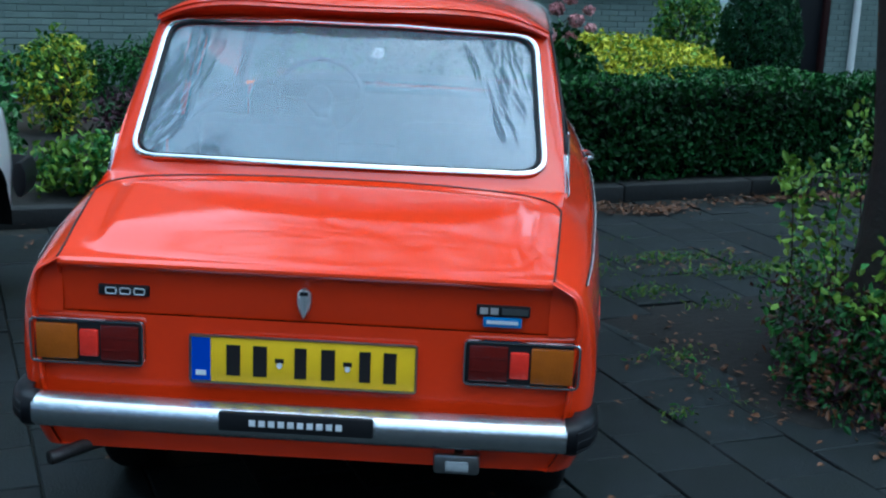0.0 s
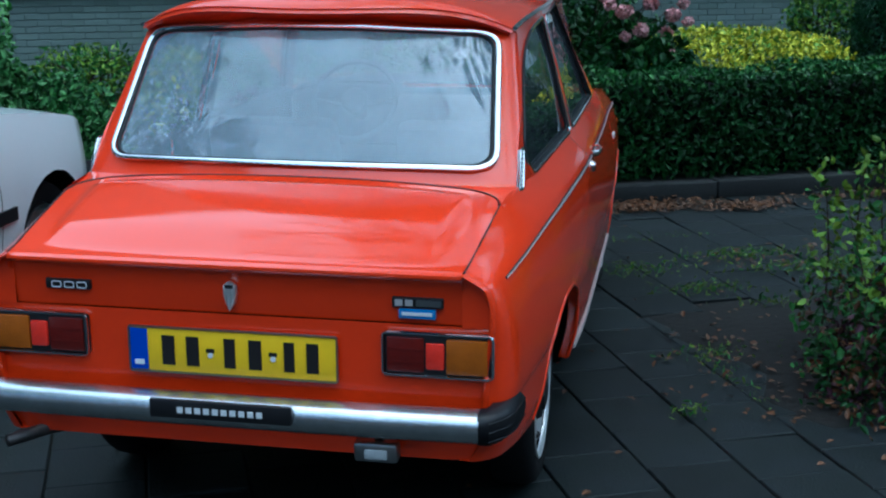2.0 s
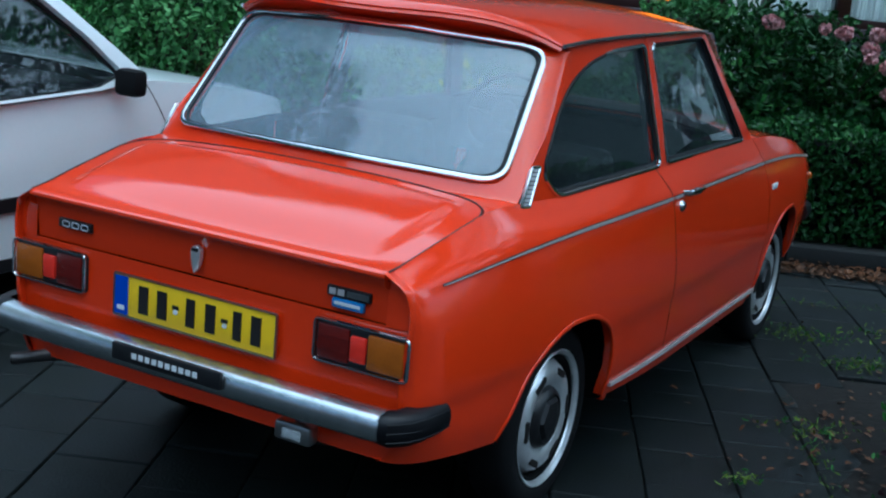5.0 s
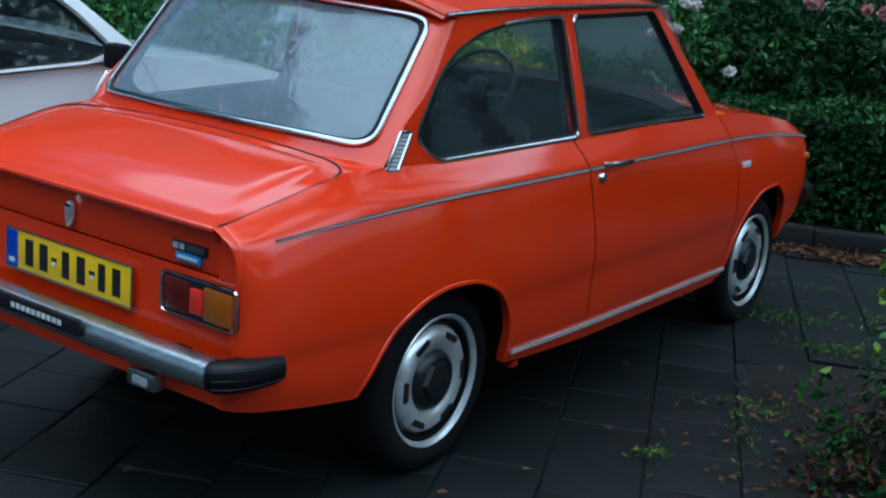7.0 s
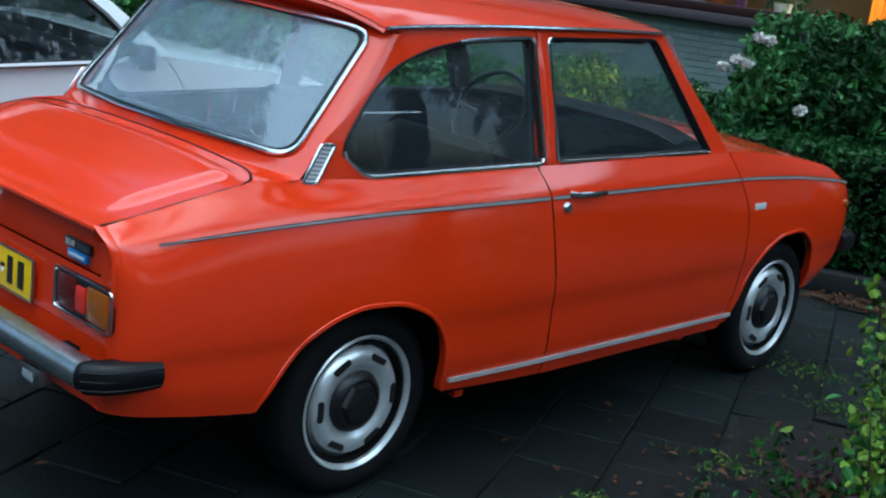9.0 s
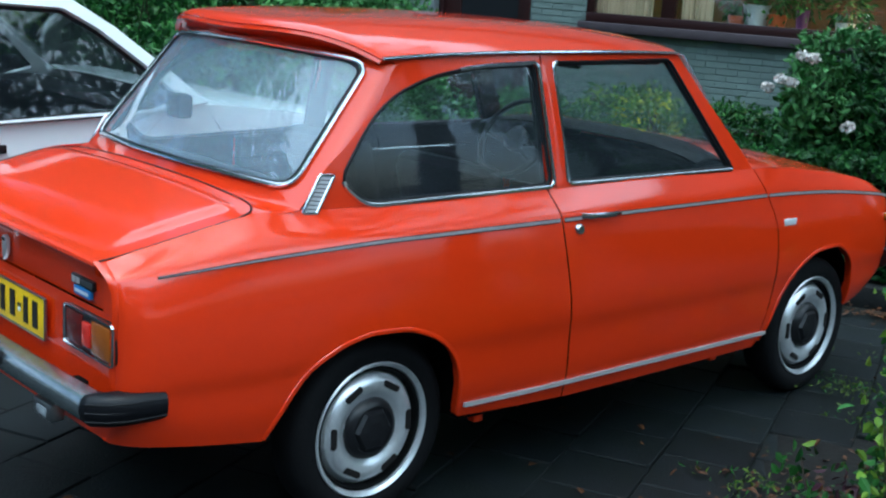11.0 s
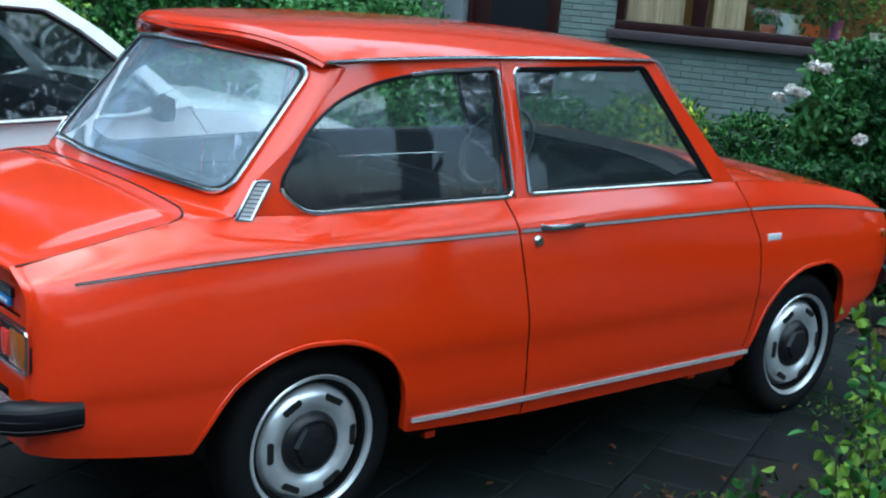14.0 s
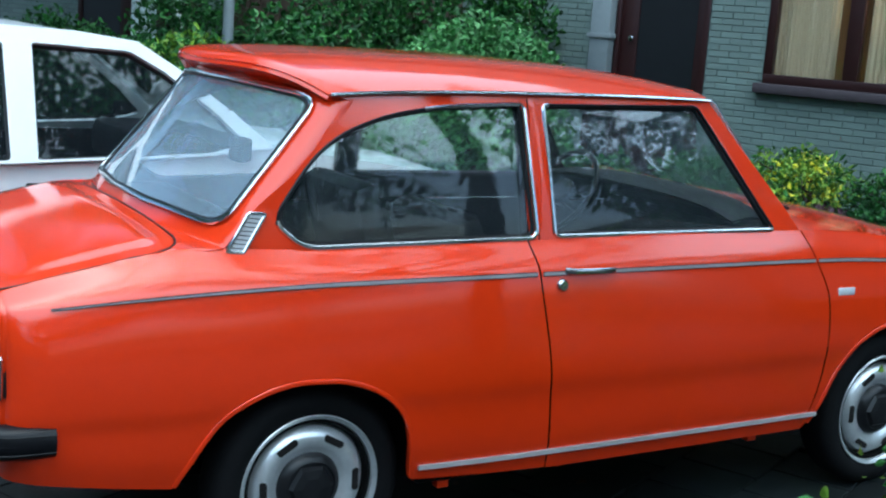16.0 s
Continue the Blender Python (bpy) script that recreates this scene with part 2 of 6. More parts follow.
def filled(loops, surface):
    """A sheet in the (y, z) plane bounded by loops (the first outside, the rest holes), laid onto a surface."""
    bm = bmesh.new()
    for loop in loops:
        vs = [bm.verts.new((0, y, z)) for y, z in loop]
        for i in range(len(vs)):
            bm.edges.new((vs[i], vs[(i + 1) % len(vs)]))
    bmesh.ops.triangle_fill(bm, edges=bm.edges[:], use_beauty=True, use_dissolve=False)
    for _ in range(3):
        long_edges = [e for e in bm.edges if len(e.link_faces) == 2 and e.calc_length() > .06]
        if not long_edges:
            break
        bmesh.ops.subdivide_edges(bm, edges=long_edges, cuts=1)
        bmesh.ops.triangulate(bm, faces=bm.faces[:])
    for v in bm.verts:
        v.co = surface(v.co.y, v.co.z)
    return bm


def rounded(points, radius, seg=5):
    """A closed outline with its corners rounded."""
    pts = [Vector(p) for p in points]
    out = []
    for i, p in enumerate(pts):
        a, b = (pts[i - 1] - p), (pts[(i + 1) % len(pts)] - p)
        r = min(radius[i] if isinstance(radius, list) else radius, a.length * 0.48, b.length * 0.48)
        p0, p1 = p + a.normalized() * r, p + b.normalized() * r
        for k in range(seg + 1):
            t = k / seg
            out.append(tuple(p0 * (1 - t) ** 2 + p * 2 * t * (1 - t) + p1 * t**2))
    return out


def flip_x(bm):
    for v in bm.verts:
        v.co.x = -v.co.x
    return bm


# ---- the orange-red saloon: x across, y forwards from the number plate ----
BOTTOM = spline((-.05, .395), (0, .388), (.17, .366), (.39, .340), (1.1, .284), (1.6, .265), (2.64, .268), (3.3, .34), (3.45, .37), (3.7, .46))
W_BOTTOM = spline((0, .625), (.2, .665), (.8, .70), (1.5, .722), (2.6, .722), (3.3, .70), (3.6, .66), (3.7, .62))
W_MIDDLE = spline((0, .675), (.1, .685), (.4, .713), (.8, .744), (1.5, .766), (2.6, .766), (3.1, .756), (3.4, .738), (3.6, .705), (3.7, .64))
W_TRIM = spline((0, .634), (.08, .642), (.25, .667), (.5, .689), (.8, .712), (1.5, .737), (2.2, .734), (2.64, .724), (3.0, .718), (3.4, .702), (3.57, .682), (3.7, .60))
Z_TRIM = spline((0, .812), (.08, .816), (.25, .832), (.5, .848), (.8, .861), (1.5, .867), (2.2, .866), (2.64, .862), (3.0, .848), (3.4, .812), (3.57, .788), (3.7, .755))
W_BELT = spline((-.02, .567), (.2, .585), (.46, .603), (.75, .628), (1.1, .648), (1.5, .668), (2.0, .678), (2.43, .668), (2.62, .676), (3.0, .672), (3.4, .66), (3.6, .63), (3.7, .56))
Z_BELT = spline((-.02, .853), (0, .856), (.2, .902), (.46, .948), (.75, .941), (1.5, .953), (2.43, .957), (2.62, .957), (3.0, .925), (3.4, .862), (3.6, .80), (3.7, .765))
ARCH_REAR = spline((.402, .338), (.432, .395), (.475, .466), (.528, .530), (.585, .566), (.646, .592), (.734, .608), (.827, .605), (.925, .578), (1.01, .522), (1.06, .440), (1.083, .310), (1.09, .285))
ARCH_FRONT = spline((2.64, .268), (2.668, .33), (2.731, .47), (2.824, .572), (2.973, .625), (3.096, .630), (3.19, .593), (3.25, .53), (3.28, .45), (3.295, .36), (3.30, .34))
W_DRIP = spline((.66, .545), (.85, .553), (1.5, .560), (2.22, .524), (2.35, .51))
Z_DRIP = spline((.66, .0 + 1.325), (.85, 1.343), (1.05, 1.355), (1.43, 1.366), (1.85, 1.369), (2.22, 1.364), (2.35, 1.355))
DOOR_REAR = spline((.25, 1.548), (.356, 1.534), (.584, 1.507), (.873, 1.458), (.97, 1.452))
DOOR_FRONT = spline((.25, 2.62), (.378, 2.645), (.50, 2.664), (.73, 2.652), (.874, 2.595), (.96, 2.56))


def softened(f, y0=-.1, y1=3.75, reach=.09):
    """The same curve with its kinks rounded off."""
    def g(y):
        total = weight = 0.0
        for k in range(-6, 7):
            w = math.exp(-.5 * (k / 2.5) ** 2)
            total += w * f(min(max(y + reach * k / 4, y0), y1))
            weight += w
        return total / weight
    table = [g(y0 + (y1 - y0) * i / 400) for i in range(401)]

    def h(y):
        p = (min(max(y, y0), y1) - y0) / (y1 - y0) * 400
        i = min(int(p), 399)
        return table[i] + (table[i + 1] - table[i]) * (p - i)
    return h


W_BOTTOM, W_MIDDLE, W_TRIM = softened(W_BOTTOM), softened(W_MIDDLE), softened(W_TRIM)
Z_TRIM, W_BELT = softened(Z_TRIM), softened(W_BELT)
Z_BELT = softened(Z_BELT, reach=.05)


def side_x(y, z):
    zb = BOTTOM(y)
    zb, wb, wm = min(zb, .48), W_BOTTOM(y), W_MIDDLE(y) - .0055
    f = spline((zb, wb), (zb + .42 * (.526 - zb), wb + .70 * (wm - wb)), (.526, W_MIDDLE(y) - .0055), (.536, W_MIDDLE(y) - .0025), (.60, W_MIDDLE(y)), (.70, W_MIDDLE(y) - .006), (Z_TRIM(y), W_TRIM(y)), (max(Z_BELT(y), Z_TRIM(y) + .01), W_BELT(y)))
    x = f(z)
    if y < .09:
        f = min(1, max(0, (z - .60) / .24))
        x -= .05 * (1 - .85 * f * f * (3 - 2 * f)) * (1 - math.sqrt(max(0, 1 - ((.09 - max(y, 0)) / .09) ** 2)))
    return x


def house_side(y, z):
    """The cabin's side above the belt."""
    zb, zd = Z_BELT(y), Z_DRIP(min(max(y, .66), 2.35))
    f = (z - zb) / (zd - zb)
    return Vector((W_BELT(y) * (1 - f) + W_DRIP(min(max(y, .66), 2.35)) * f + .010 * math.sin(math.pi * min(max(f, 0), 1)), y, z))


def levels(low, y):
    """Heights up the body's side, with one row on the crease at every place."""
    fold = max(.526, low + .012)
    return list(np.linspace(low, fold, 7)) + list(np.linspace(fold + .010, Z_TRIM(y), 12)) + list(np.linspace(Z_TRIM(y), Z_BELT(y), 8))[1:]


def side_sheet(cols, edge0, edge1, rows=22):
    """A body side between two edges; cols are fractions with the lower limit at each."""
    out = []
    for f, low in cols:
        top_y = edge0(.93) * (1 - f) + edge1(.93) * f
        row = []
        for z in levels(low, top_y):
            y = edge0(z) * (1 - f) + edge1(z) * f
            row.append((side_x(y, z), y, z))
        # the turned-in lower edge
        y0 = row[0][1]
        row.insert(0, (row[0][0] - .035, y0, low + .004))
        out.append(row)
    bm = bmesh.new()
    grid(bm, out)
    return bm


def build_saloon():
    car = thing("saloon_car", "orange-red two-door saloon car parked nose-in on grey paving", "car")
    shell = []

    # sides
    ys = [0, .004, .012, .025, .045, .07, .09, .12, .17, .23, .29, .35] + [.402, .412, .43, .45, .475, .50, .528, .557, .585, .615, .646, .69, .734, .78, .827, .875, .925, .97, 1.01, 1.035, 1.055, 1.07, 1.083, 1.09, 1.15, 1.22, 1.3, 1.38]
    for side in (1, -1):
        right = side == 1
        # rear quarter: straight columns, leaning only towards the door
        rows = []
        for y in ys + [1.452]:
            low = ARCH_REAR(y) if .402 <= y <= 1.09 else BOTTOM(y)
            w = max(0.0, (y - 1.12) / (1.452 - 1.12))
            row = []
            for z in levels(low, y):
                yy = y + w * (DOOR_REAR(z) - .003 - 1.452)
                row.append((side_x(yy, z), yy, z))
            row.insert(0, (row[0][0] - .03, row[0][1], low + .004))
            rows.append(row)
        bm = bmesh.new()
        grid(bm, rows)
        if not right:
            flip_x(bm)
        part("rear_quarter_panel", bm, PAINT, car)
        # door
        cols = [(k / 14, 0) for k in range(15)]
        cols = [(f, BOTTOM(1.55 + 1.08 * f)) for f, _ in cols]
        bm = side_sheet(cols, lambda z: DOOR_REAR(z) + .003, lambda z: DOOR_FRONT(z) - .003)
        if not right:
            flip_x(bm)
        door = part("door", bm, PAINT, car)
        # front wing
        rows = []
        fy = [2.64, 2.65, 2.668, 2.70, 2.731, 2.775, 2.824, 2.89, 2.973, 3.03, 3.096, 3.145, 3.19, 3.22, 3.25, 3.268, 3.28, 3.295, 3.30, 3.35, 3.42, 3.5, 3.56, 3.61, 3.65, 3.68, 3.70]
        for y in fy:
            low = ARCH_FRONT(y) if y <= 3.30 else BOTTOM(y)
            w = max(0.0, (2.80 - y) / .16)
            row = []
            for z in levels(low, y):
                yy = y + w * (DOOR_FRONT(z) + .003 - 2.64)
                row.append((side_x(yy, z), yy, z))
            row.insert(0, (row[0][0] - .03, row[0][1], low + .004))
            rows.append(row)
        bm = bmesh.new()
        grid(bm, rows)
        if not right:
            flip_x(bm)
        wing = part("front_wing", bm, PAINT, car)
        # lips round the wheel arches
        for arch, a0, a1 in ((ARCH_REAR, .405, 1.087), (ARCH_FRONT, 2.65, 3.297)):
            pts = []
            for k in range(41):
                y = a0 + (a1 - a0) * (0.5 - 0.5 * math.cos(math.pi * k / 40))
                pts.append((side * (side_x(y, arch(y)) - .002), y, arch(y)))
            bm = bmesh.new()
            tube(bm, pts, .016, .012, sides=8, up=(side, 0, 0))
            part("wheel_arch_lip", bm, PAINT, car)
        # bright strips along the crease and the sill
        for name, ya, yb, owner in (("crease_strip", .10, 1.445, car), ("crease_strip", 1.468, 2.59, door), ("crease_strip", 2.61, 3.60, wing)):
            pts = [(side * (side_x(y, Z_TRIM(y)) + .003), y, Z_TRIM(y)) for y in np.linspace(ya, yb, 24)]
            bm = bmesh.new()
            tube(bm, pts, [.0085 * min(1, .06 + (p[1] - .10) / .8) for p in pts], .007, square=True, up=(side, 0, 0))
            part("crease_strip", bm, GREY_TRIM, owner, "grey metal strip")
            bm = bmesh.new()
            tube(bm, [(x - side * .001, y, z - .0012 - .0045 * min(1, .06 + (y - .10) / .8)) for x, y, z in pts], .003, .004, square=True, up=(side, 0, 0))
            part("strip_edge", bm, RUBBER, owner, "dark edge of the strip")
            bm = bmesh.new()
            tube(bm, [(x - side * .001, y, z + .0008 + .0045 * min(1, .06 + (y - .10) / .8)) for x, y, z in pts], .0025, .004, square=True, up=(side, 0, 0))
            part("strip_edge", bm, RUBBER, owner, "dark edge of the strip")
        pts = [(side * (side_x(y, .324) + .004), y, .324) for y in np.linspace(1.10, 2.67, 16)]
        bm = bmesh.new()
        tube(bm, pts, .013, .011, square=True, up=(side, 0, 0))
        part("sill_strip", bm, GREY_TRIM, car, "grey metal sill strip")
        # jacking lugs under the sill
        for y in (1.22, 2.45):
            part("jacking_lug", boxed(side * .66 - .015, side * .66 + .015, y - .02, y + .02, .228, .262, .004), PAINT, car)
        # handle and lock
        x = side_x(1.6, .871)
        bm = bmesh.new()
        tube(bm, [(side * (x + .004), 1.545, .873), (side * (x + .026), 1.565, .874), (side * (x + .030), 1.64, .873), (side * (x + .022), 1.71, .872), (side * (x + .004), 1.725, .871)], .020, .014, up=(side, 0, 0))
        part("door_handle", bm, CHROME, door, "chrome door handle")
        bm = bmesh.new()
        lathe(bm, [(side * (x - .01), .020), (side * (x + .012), .020), (side * (x + .020), .014), (side * (x + .020), .0)], "x", (0, 1.533, .832), 20)
        part("door_lock", bm, CHROME, door, "round chrome lock")
        # badge on the wing and the side repeater
        x = side_x(2.74, .755)
        part("wing_badge", boxed(side * x - .004, side * x + .004, 2.695, 2.775, .742, .768, .003), LETTER_WHITE, wing, "small silver badge")
        x = side_x(3.52, .70)
        bm = bmesh.new()
        lathe(bm, [(side * (x - .005), .018), (side * (x + .008), .016), (side * (x + .014), .0)], "x", (0, 3.53, .705), 16)
        part("side_repeater", bm, AMBER, wing, "small amber lamp")

        # cabin side with its two openings
        quarter = rounded([(1.486, .958), (.757, .943), (.684, 1.005), (.690, 1.045), (.780, 1.172), (.865, 1.240), (1.0, 1.293), (1.186, 1.325), (1.462, 1.338)], [.03, .05, .03, .03, .08, .08, .09, .12, .02], 5)
        front = rounded([(1.548, .962), (2.440, .960), (2.163, 1.346), (1.532, 1.338)], .02, 4)
        rear_edge = [(back_window(1.10, v).y + pillar_round(v) - .007, back_window(1.10, v).z) for v in np.linspace(1.02, -.10, 12)]
        outer = [(y, Z_BELT(y)) for y in np.linspace(.60, 1.49, 10)] + [(1.476, Z_DRIP(1.476))] + [(y, Z_DRIP(y)) for y in np.linspace(1.4, .86, 7)] + rear_edge[:-1]
        bm = filled([outer, quarter], house_side)
        if not right:
            flip_x(bm)
        thicken(bm, .02)
        part("rear_pillar", bm, PAINT, car)
        lining_side = lambda y, z: house_side(y, z) - Vector((.026, 0, 0))
        bm = filled([outer, quarter], lining_side)
        if not right:
            flip_x(bm)
        thicken(bm, .003)
        part("pillar_lining", bm, VINYL, car, "black pillar lining", smooth=False)
        outer2 = [(y, Z_BELT(y)) for y in np.linspace(1.496, 2.555, 10)] + [(2.50, 1.03), (2.36, 1.20), (2.225, Z_DRIP(2.225))] + [(y, Z_DRIP(y)) for y in np.linspace(2.1, 1.50, 7)] + [(1.481, Z_DRIP(1.48))]
        bm = filled([outer2, front], house_side)
        if not right:
            flip_x(bm)
        thicken(bm, .02)
        part("door_frame", bm, PAINT, door)
        bm = filled([outer2, front], lining_side)
        if not right:
            flip_x(bm)
        thicken(bm, .003)
        part("frame_lining", bm, VINYL, door, "black door frame lining", smooth=False)
        for loop, owner in ((quarter, car), (front, door)):
            bm = filled([loop], lambda y, z: house_side(y, z) - Vector((.014, 0, 0)))
            if not right:
                flip_x(bm)
            thicken(bm, .004)
            g = part("window_glass", bm, SIDE_GLASS, owner, "clear side window glass", smooth=False)
            g.visible_shadow = False
            pts = [house_side(y, z) + Vector((.002, 0, 0)) for y, z in loop]
            seal = [house_side(y, z) - Vector((.008, 0, 0)) for y, z in loop]
            cy = sum(p[0] for p in loop) / len(loop)
            cz = sum(p[1] for p in loop) / len(loop)
            seal = [Vector((p.x, p.y + (cy - p.y) * .022, p.z + (cz - p.z) * .03)) for p in seal]
            if not right:
                pts = [Vector((-p.x, p.y, p.z)) for p in pts]
                seal = [Vector((-p.x, p.y, p.z)) for p in seal]
            bm = bmesh.new()
            tube(bm, seal, .014, .012, closed=True, up=(side, 0, 0), sides=6)
            part("window_seal", bm, RUBBER, owner, "black rubber seal")
            inner = [house_side(y, z) - Vector((.024, 0, 0)) for y, z in loop]
            bm = bmesh.new()
            tube(bm, [Vector((side * p.x, p.y, p.z)) for p in inner], .020, .020, closed=True, up=(side, 0, 0), sides=6)
            part("inner_seal", bm, RUBBER, owner, "black rubber seal")
            # bright along the sill and the middle pillar, black rubber round the rest
            bright = [(z < 1.02 or y > 1.12) if owner is car else (z < .975 or y < 2.10) for y, z in loop]
            first = next(i for i in range(len(loop)) if bright[i] and not bright[i - 1])
            order = [(first + k) % len(loop) for k in range(len(loop))]
            count = next(k for k in range(len(order)) if not bright[order[k]])
            for chain, mat, text in ((order[:count], CHROME, "thin chrome window trim"), (order[count - 1:] + order[:1], RUBBER, "black rubber window edge")):
                bm = bmesh.new()
                tube(bm, [pts[i] for i in chain], .015 if mat is CHROME else .010, .011, up=(side, 0, 0), sides=6)
                part("window_trim", bm, mat, owner, text)
        # inner cover of the middle pillar
        bm = bmesh.new()
        cover = [house_side(1.492, z) - Vector((.036, 0, 0)) for z in np.linspace(.93, 1.36, 8)]
        tube(bm, [(side * p.x, p.y, p.z) for p in cover], .085, .012, square=True, up=(side, 0, 0))
        part("pillar_cover", bm, VINYL, car, "black pillar cover")
        # drip rail
        bm = bmesh.new()
        tube(bm, [(side * (W_DRIP(y) + .008), y, Z_DRIP(y) + .003) for y in np.linspace(.845, 2.225, 24)], .016, .012, up=(0, 0, 1))
        part("drip_rail", bm, CHROME, car, "chrome drip rail")
        # slotted vent behind the quarter window
        vent = rounded([(.548, .938), (.592, .934), (.652, 1.035), (.606, 1.037)], .005, 2)
        bm = filled([vent], lambda y, z: house_side(y, z) + Vector((.006, 0, 0)))
        if not right:
            flip_x(bm)
        thicken(bm, .006)
        pillar_vent = part("pillar_vent", bm, LETTER_WHITE, car, "pale grey slotted pillar vent", smooth=False)
        bm = bmesh.new()
        pts = [house_side(y, z) + Vector((.007, 0, 0)) for y, z in vent]
        tube(bm, [(side * p.x, p.y, p.z) for p in pts], .011, .008, closed=True, up=(side, 0, 0), sides=6)
        part("vent_rim", bm, CHROME, pillar_vent, "chrome rim")
        for k in range(8):
            f = (k + 1) / 9
            a = house_side(.548 + .058 * f + .006, .938 + .098 * f) + Vector((.007, 0, 0))
            b = house_side(.592 + .058 * f - .008, .935 + .098 * f) + Vector((.007, 0, 0))
            bm = bmesh.new()
            tube(bm, [(side * a.x, a.y, a.z), (side * b.x, b.y, b.z)], .0022, .002, square=True, up=(side, 0, 0))
            part("slot", bm, INK, pillar_vent)

    # roof
    crown = spline((.62, 1.402), (.70, 1.424), (.80, 1.437), (1.0, 1.447), (1.4, 1.452), (1.8, 1.446), (2.1, 1.425), (2.32, 1.392))
    rows = []
    for i in range(29):
        u = -1 + 2 * i / 28
        row = []
        for k in range(33):
            w = (k / 32) ** 1.5
            y0, y1 = .678 + .162 * abs(u) ** 2.2, 2.315 - .09 * u * u
            y = y0 + (y1 - y0) * w
            zd = Z_DRIP(y) + .004
            z = zd + (crown(y) - zd) * (1 - abs(u) ** 4.0)
            z -= .014 * (1 - u ** 4) * max(0, 1 - (y - y0) / .03) ** 2
            row.append((u * (W_DRIP(y) + .004), y, z))
        rows.append(row)
    bm = bmesh.new()
    grid(bm, rows)
    thicken(bm, .022)
    part("roof", bm, PAINT, car)
    bm = bmesh.new()
    grid(bm, [[(x * .95, y * .94 + .09, z - .04) for x, y, z in row[2:-2]] for row in rows])
    lip = [Vector(row[0]) - Vector((0, 0, .012)) for row in rows]
    part("headliner", bm, HEADLINER, car, "pale headliner")

    # back window, its surround and chrome
    outline = rounded([(-1, 0), (1, 0), (1, 1), (-1, 1)], .13, 6)
    loop = []
    for i, p in enumerate(outline):
        q = outline[(i + 1) % len(outline)]
        for k in range(3):
            loop.append((p[0] + (q[0] - p[0]) * k / 3, p[1] + (q[1] - p[1]) * k / 3))
    bm = bmesh.new()
    grid(bm, [[back_window(u * r, .5 + (v - .5) * r) for u, v in loop + loop[:1]] for r in (0, .2, .4, .6, .8, .97)])
    bmesh.ops.remove_doubles(bm, verts=bm.verts, dist=1e-4)
    thicken(bm, .004)
    g = part("back_window", bm, MISTED_GLASS, car, "misted rear window glass")
    g.visible_shadow = False
    bm = bmesh.new()
    ring = []
    for u, v in loop:
        k = max(abs(u) / 1.10, abs(v - .5) / .62)
        eu, ev = u / k, .5 + (v - .5) / k
        ring.append((max(-1.10, min(1.10, eu)), max(-.12, min(1.12 - .10 * min(1, max(0, (abs(eu) - .85) / .25)), ev))))
    def surround(u, v, a, b, t):
        """From the window outwards, turning round the corner into the cabin's side."""
        p = back_window(u + (a - u) * min(1, t * 1.6), v + (b - v) * min(1, t * 1.6))
        if abs(a) < 1.09:
            return back_window(u + (a - u) * t, v + (b - v) * t)
        corner = back_window(a, b)
        start = back_window(u + (a - u) * .3, v + (b - v) * .3)
        e = house_side(corner.y + pillar_round(b), corner.z)
        e.x *= 1 if a > 0 else -1
        if t <= .3:
            return back_window(u + (a - u) * t, v + (b - v) * t)
        f = (t - .3) / .7
        return start * (1 - f) ** 2 + corner * 2 * f * (1 - f) + e * f * f
    rows = [[surround(u, v, a, b, t) for (u, v), (a, b) in zip(loop + loop[:1], ring + ring[:1])] for t in (0, .15, .3, .45, .6, .75, .9, 1)]
    rows.insert(0, [back_window(u * .985, .5 + (v - .5) * .97) + Vector((0, .02, -.01)) for u, v in loop + loop[:1]])
    grid(bm, rows)
    part("back_window_surround", bm, PAINT, car)
    # painted band between the roof's rear edge and the window
    bm = bmesh.new()
    band = []
    for i, p in enumerate(lip):
        u = -1 + 2 * i / 28
        q = back_window(u * 1.04, 1.040 + .01 * abs(u) ** 4) + Vector((0, .006 * (1 - u ** 4), 0))
        e = house_side(.838, 1.338)
        e.x *= 1 if u > 0 else -1
        q = q.lerp(e, abs(u) ** 9)
        band.append([p + Vector((0, .004, .008)), p + Vector((0, -.004, -.002)), p.lerp(q, .35) + Vector((0, .012 * (1 - u ** 4), .002)), p.lerp(q, .7) + Vector((0, .012 * (1 - u ** 4), 0)), q])
    grid(bm, band)
    part("roof_rear_band", bm, PAINT, car)
    bm = bmesh.new()
    tube(bm, [back_window(u, v) + Vector((0, -.007, .004)) for u, v in loop], .017, .013, closed=True, up=(0, -.8, .6))
    part("back_window_trim", bm, CHROME, car, "chrome rear window surround")
    bm = bmesh.new()
    tube(bm, [back_window(u * .974, .5 + (v - .5) * .962) + Vector((0, -.003, .002)) for u, v in loop], .011, .010, closed=True, up=(0, -.8, .6))
    part("back_window_seal", bm, RUBBER, car, "black rubber seal")

    # windscreen
    rows = [[(u * (.56 + .06 * (1 - v)), 2.60 - .06 * u * u - .32 * v + .04 * (1 - u * u), .985 + .38 * v) for u in np.linspace(-1, 1, 49)] for v in np.linspace(0, 1, 21)]
    bm = bmesh.new()
    grid(bm, rows)
    thicken(bm, .004)
    g = part("windscreen", bm, MISTED_SCREEN, car, "misted wet windscreen")
    g.visible_shadow = False

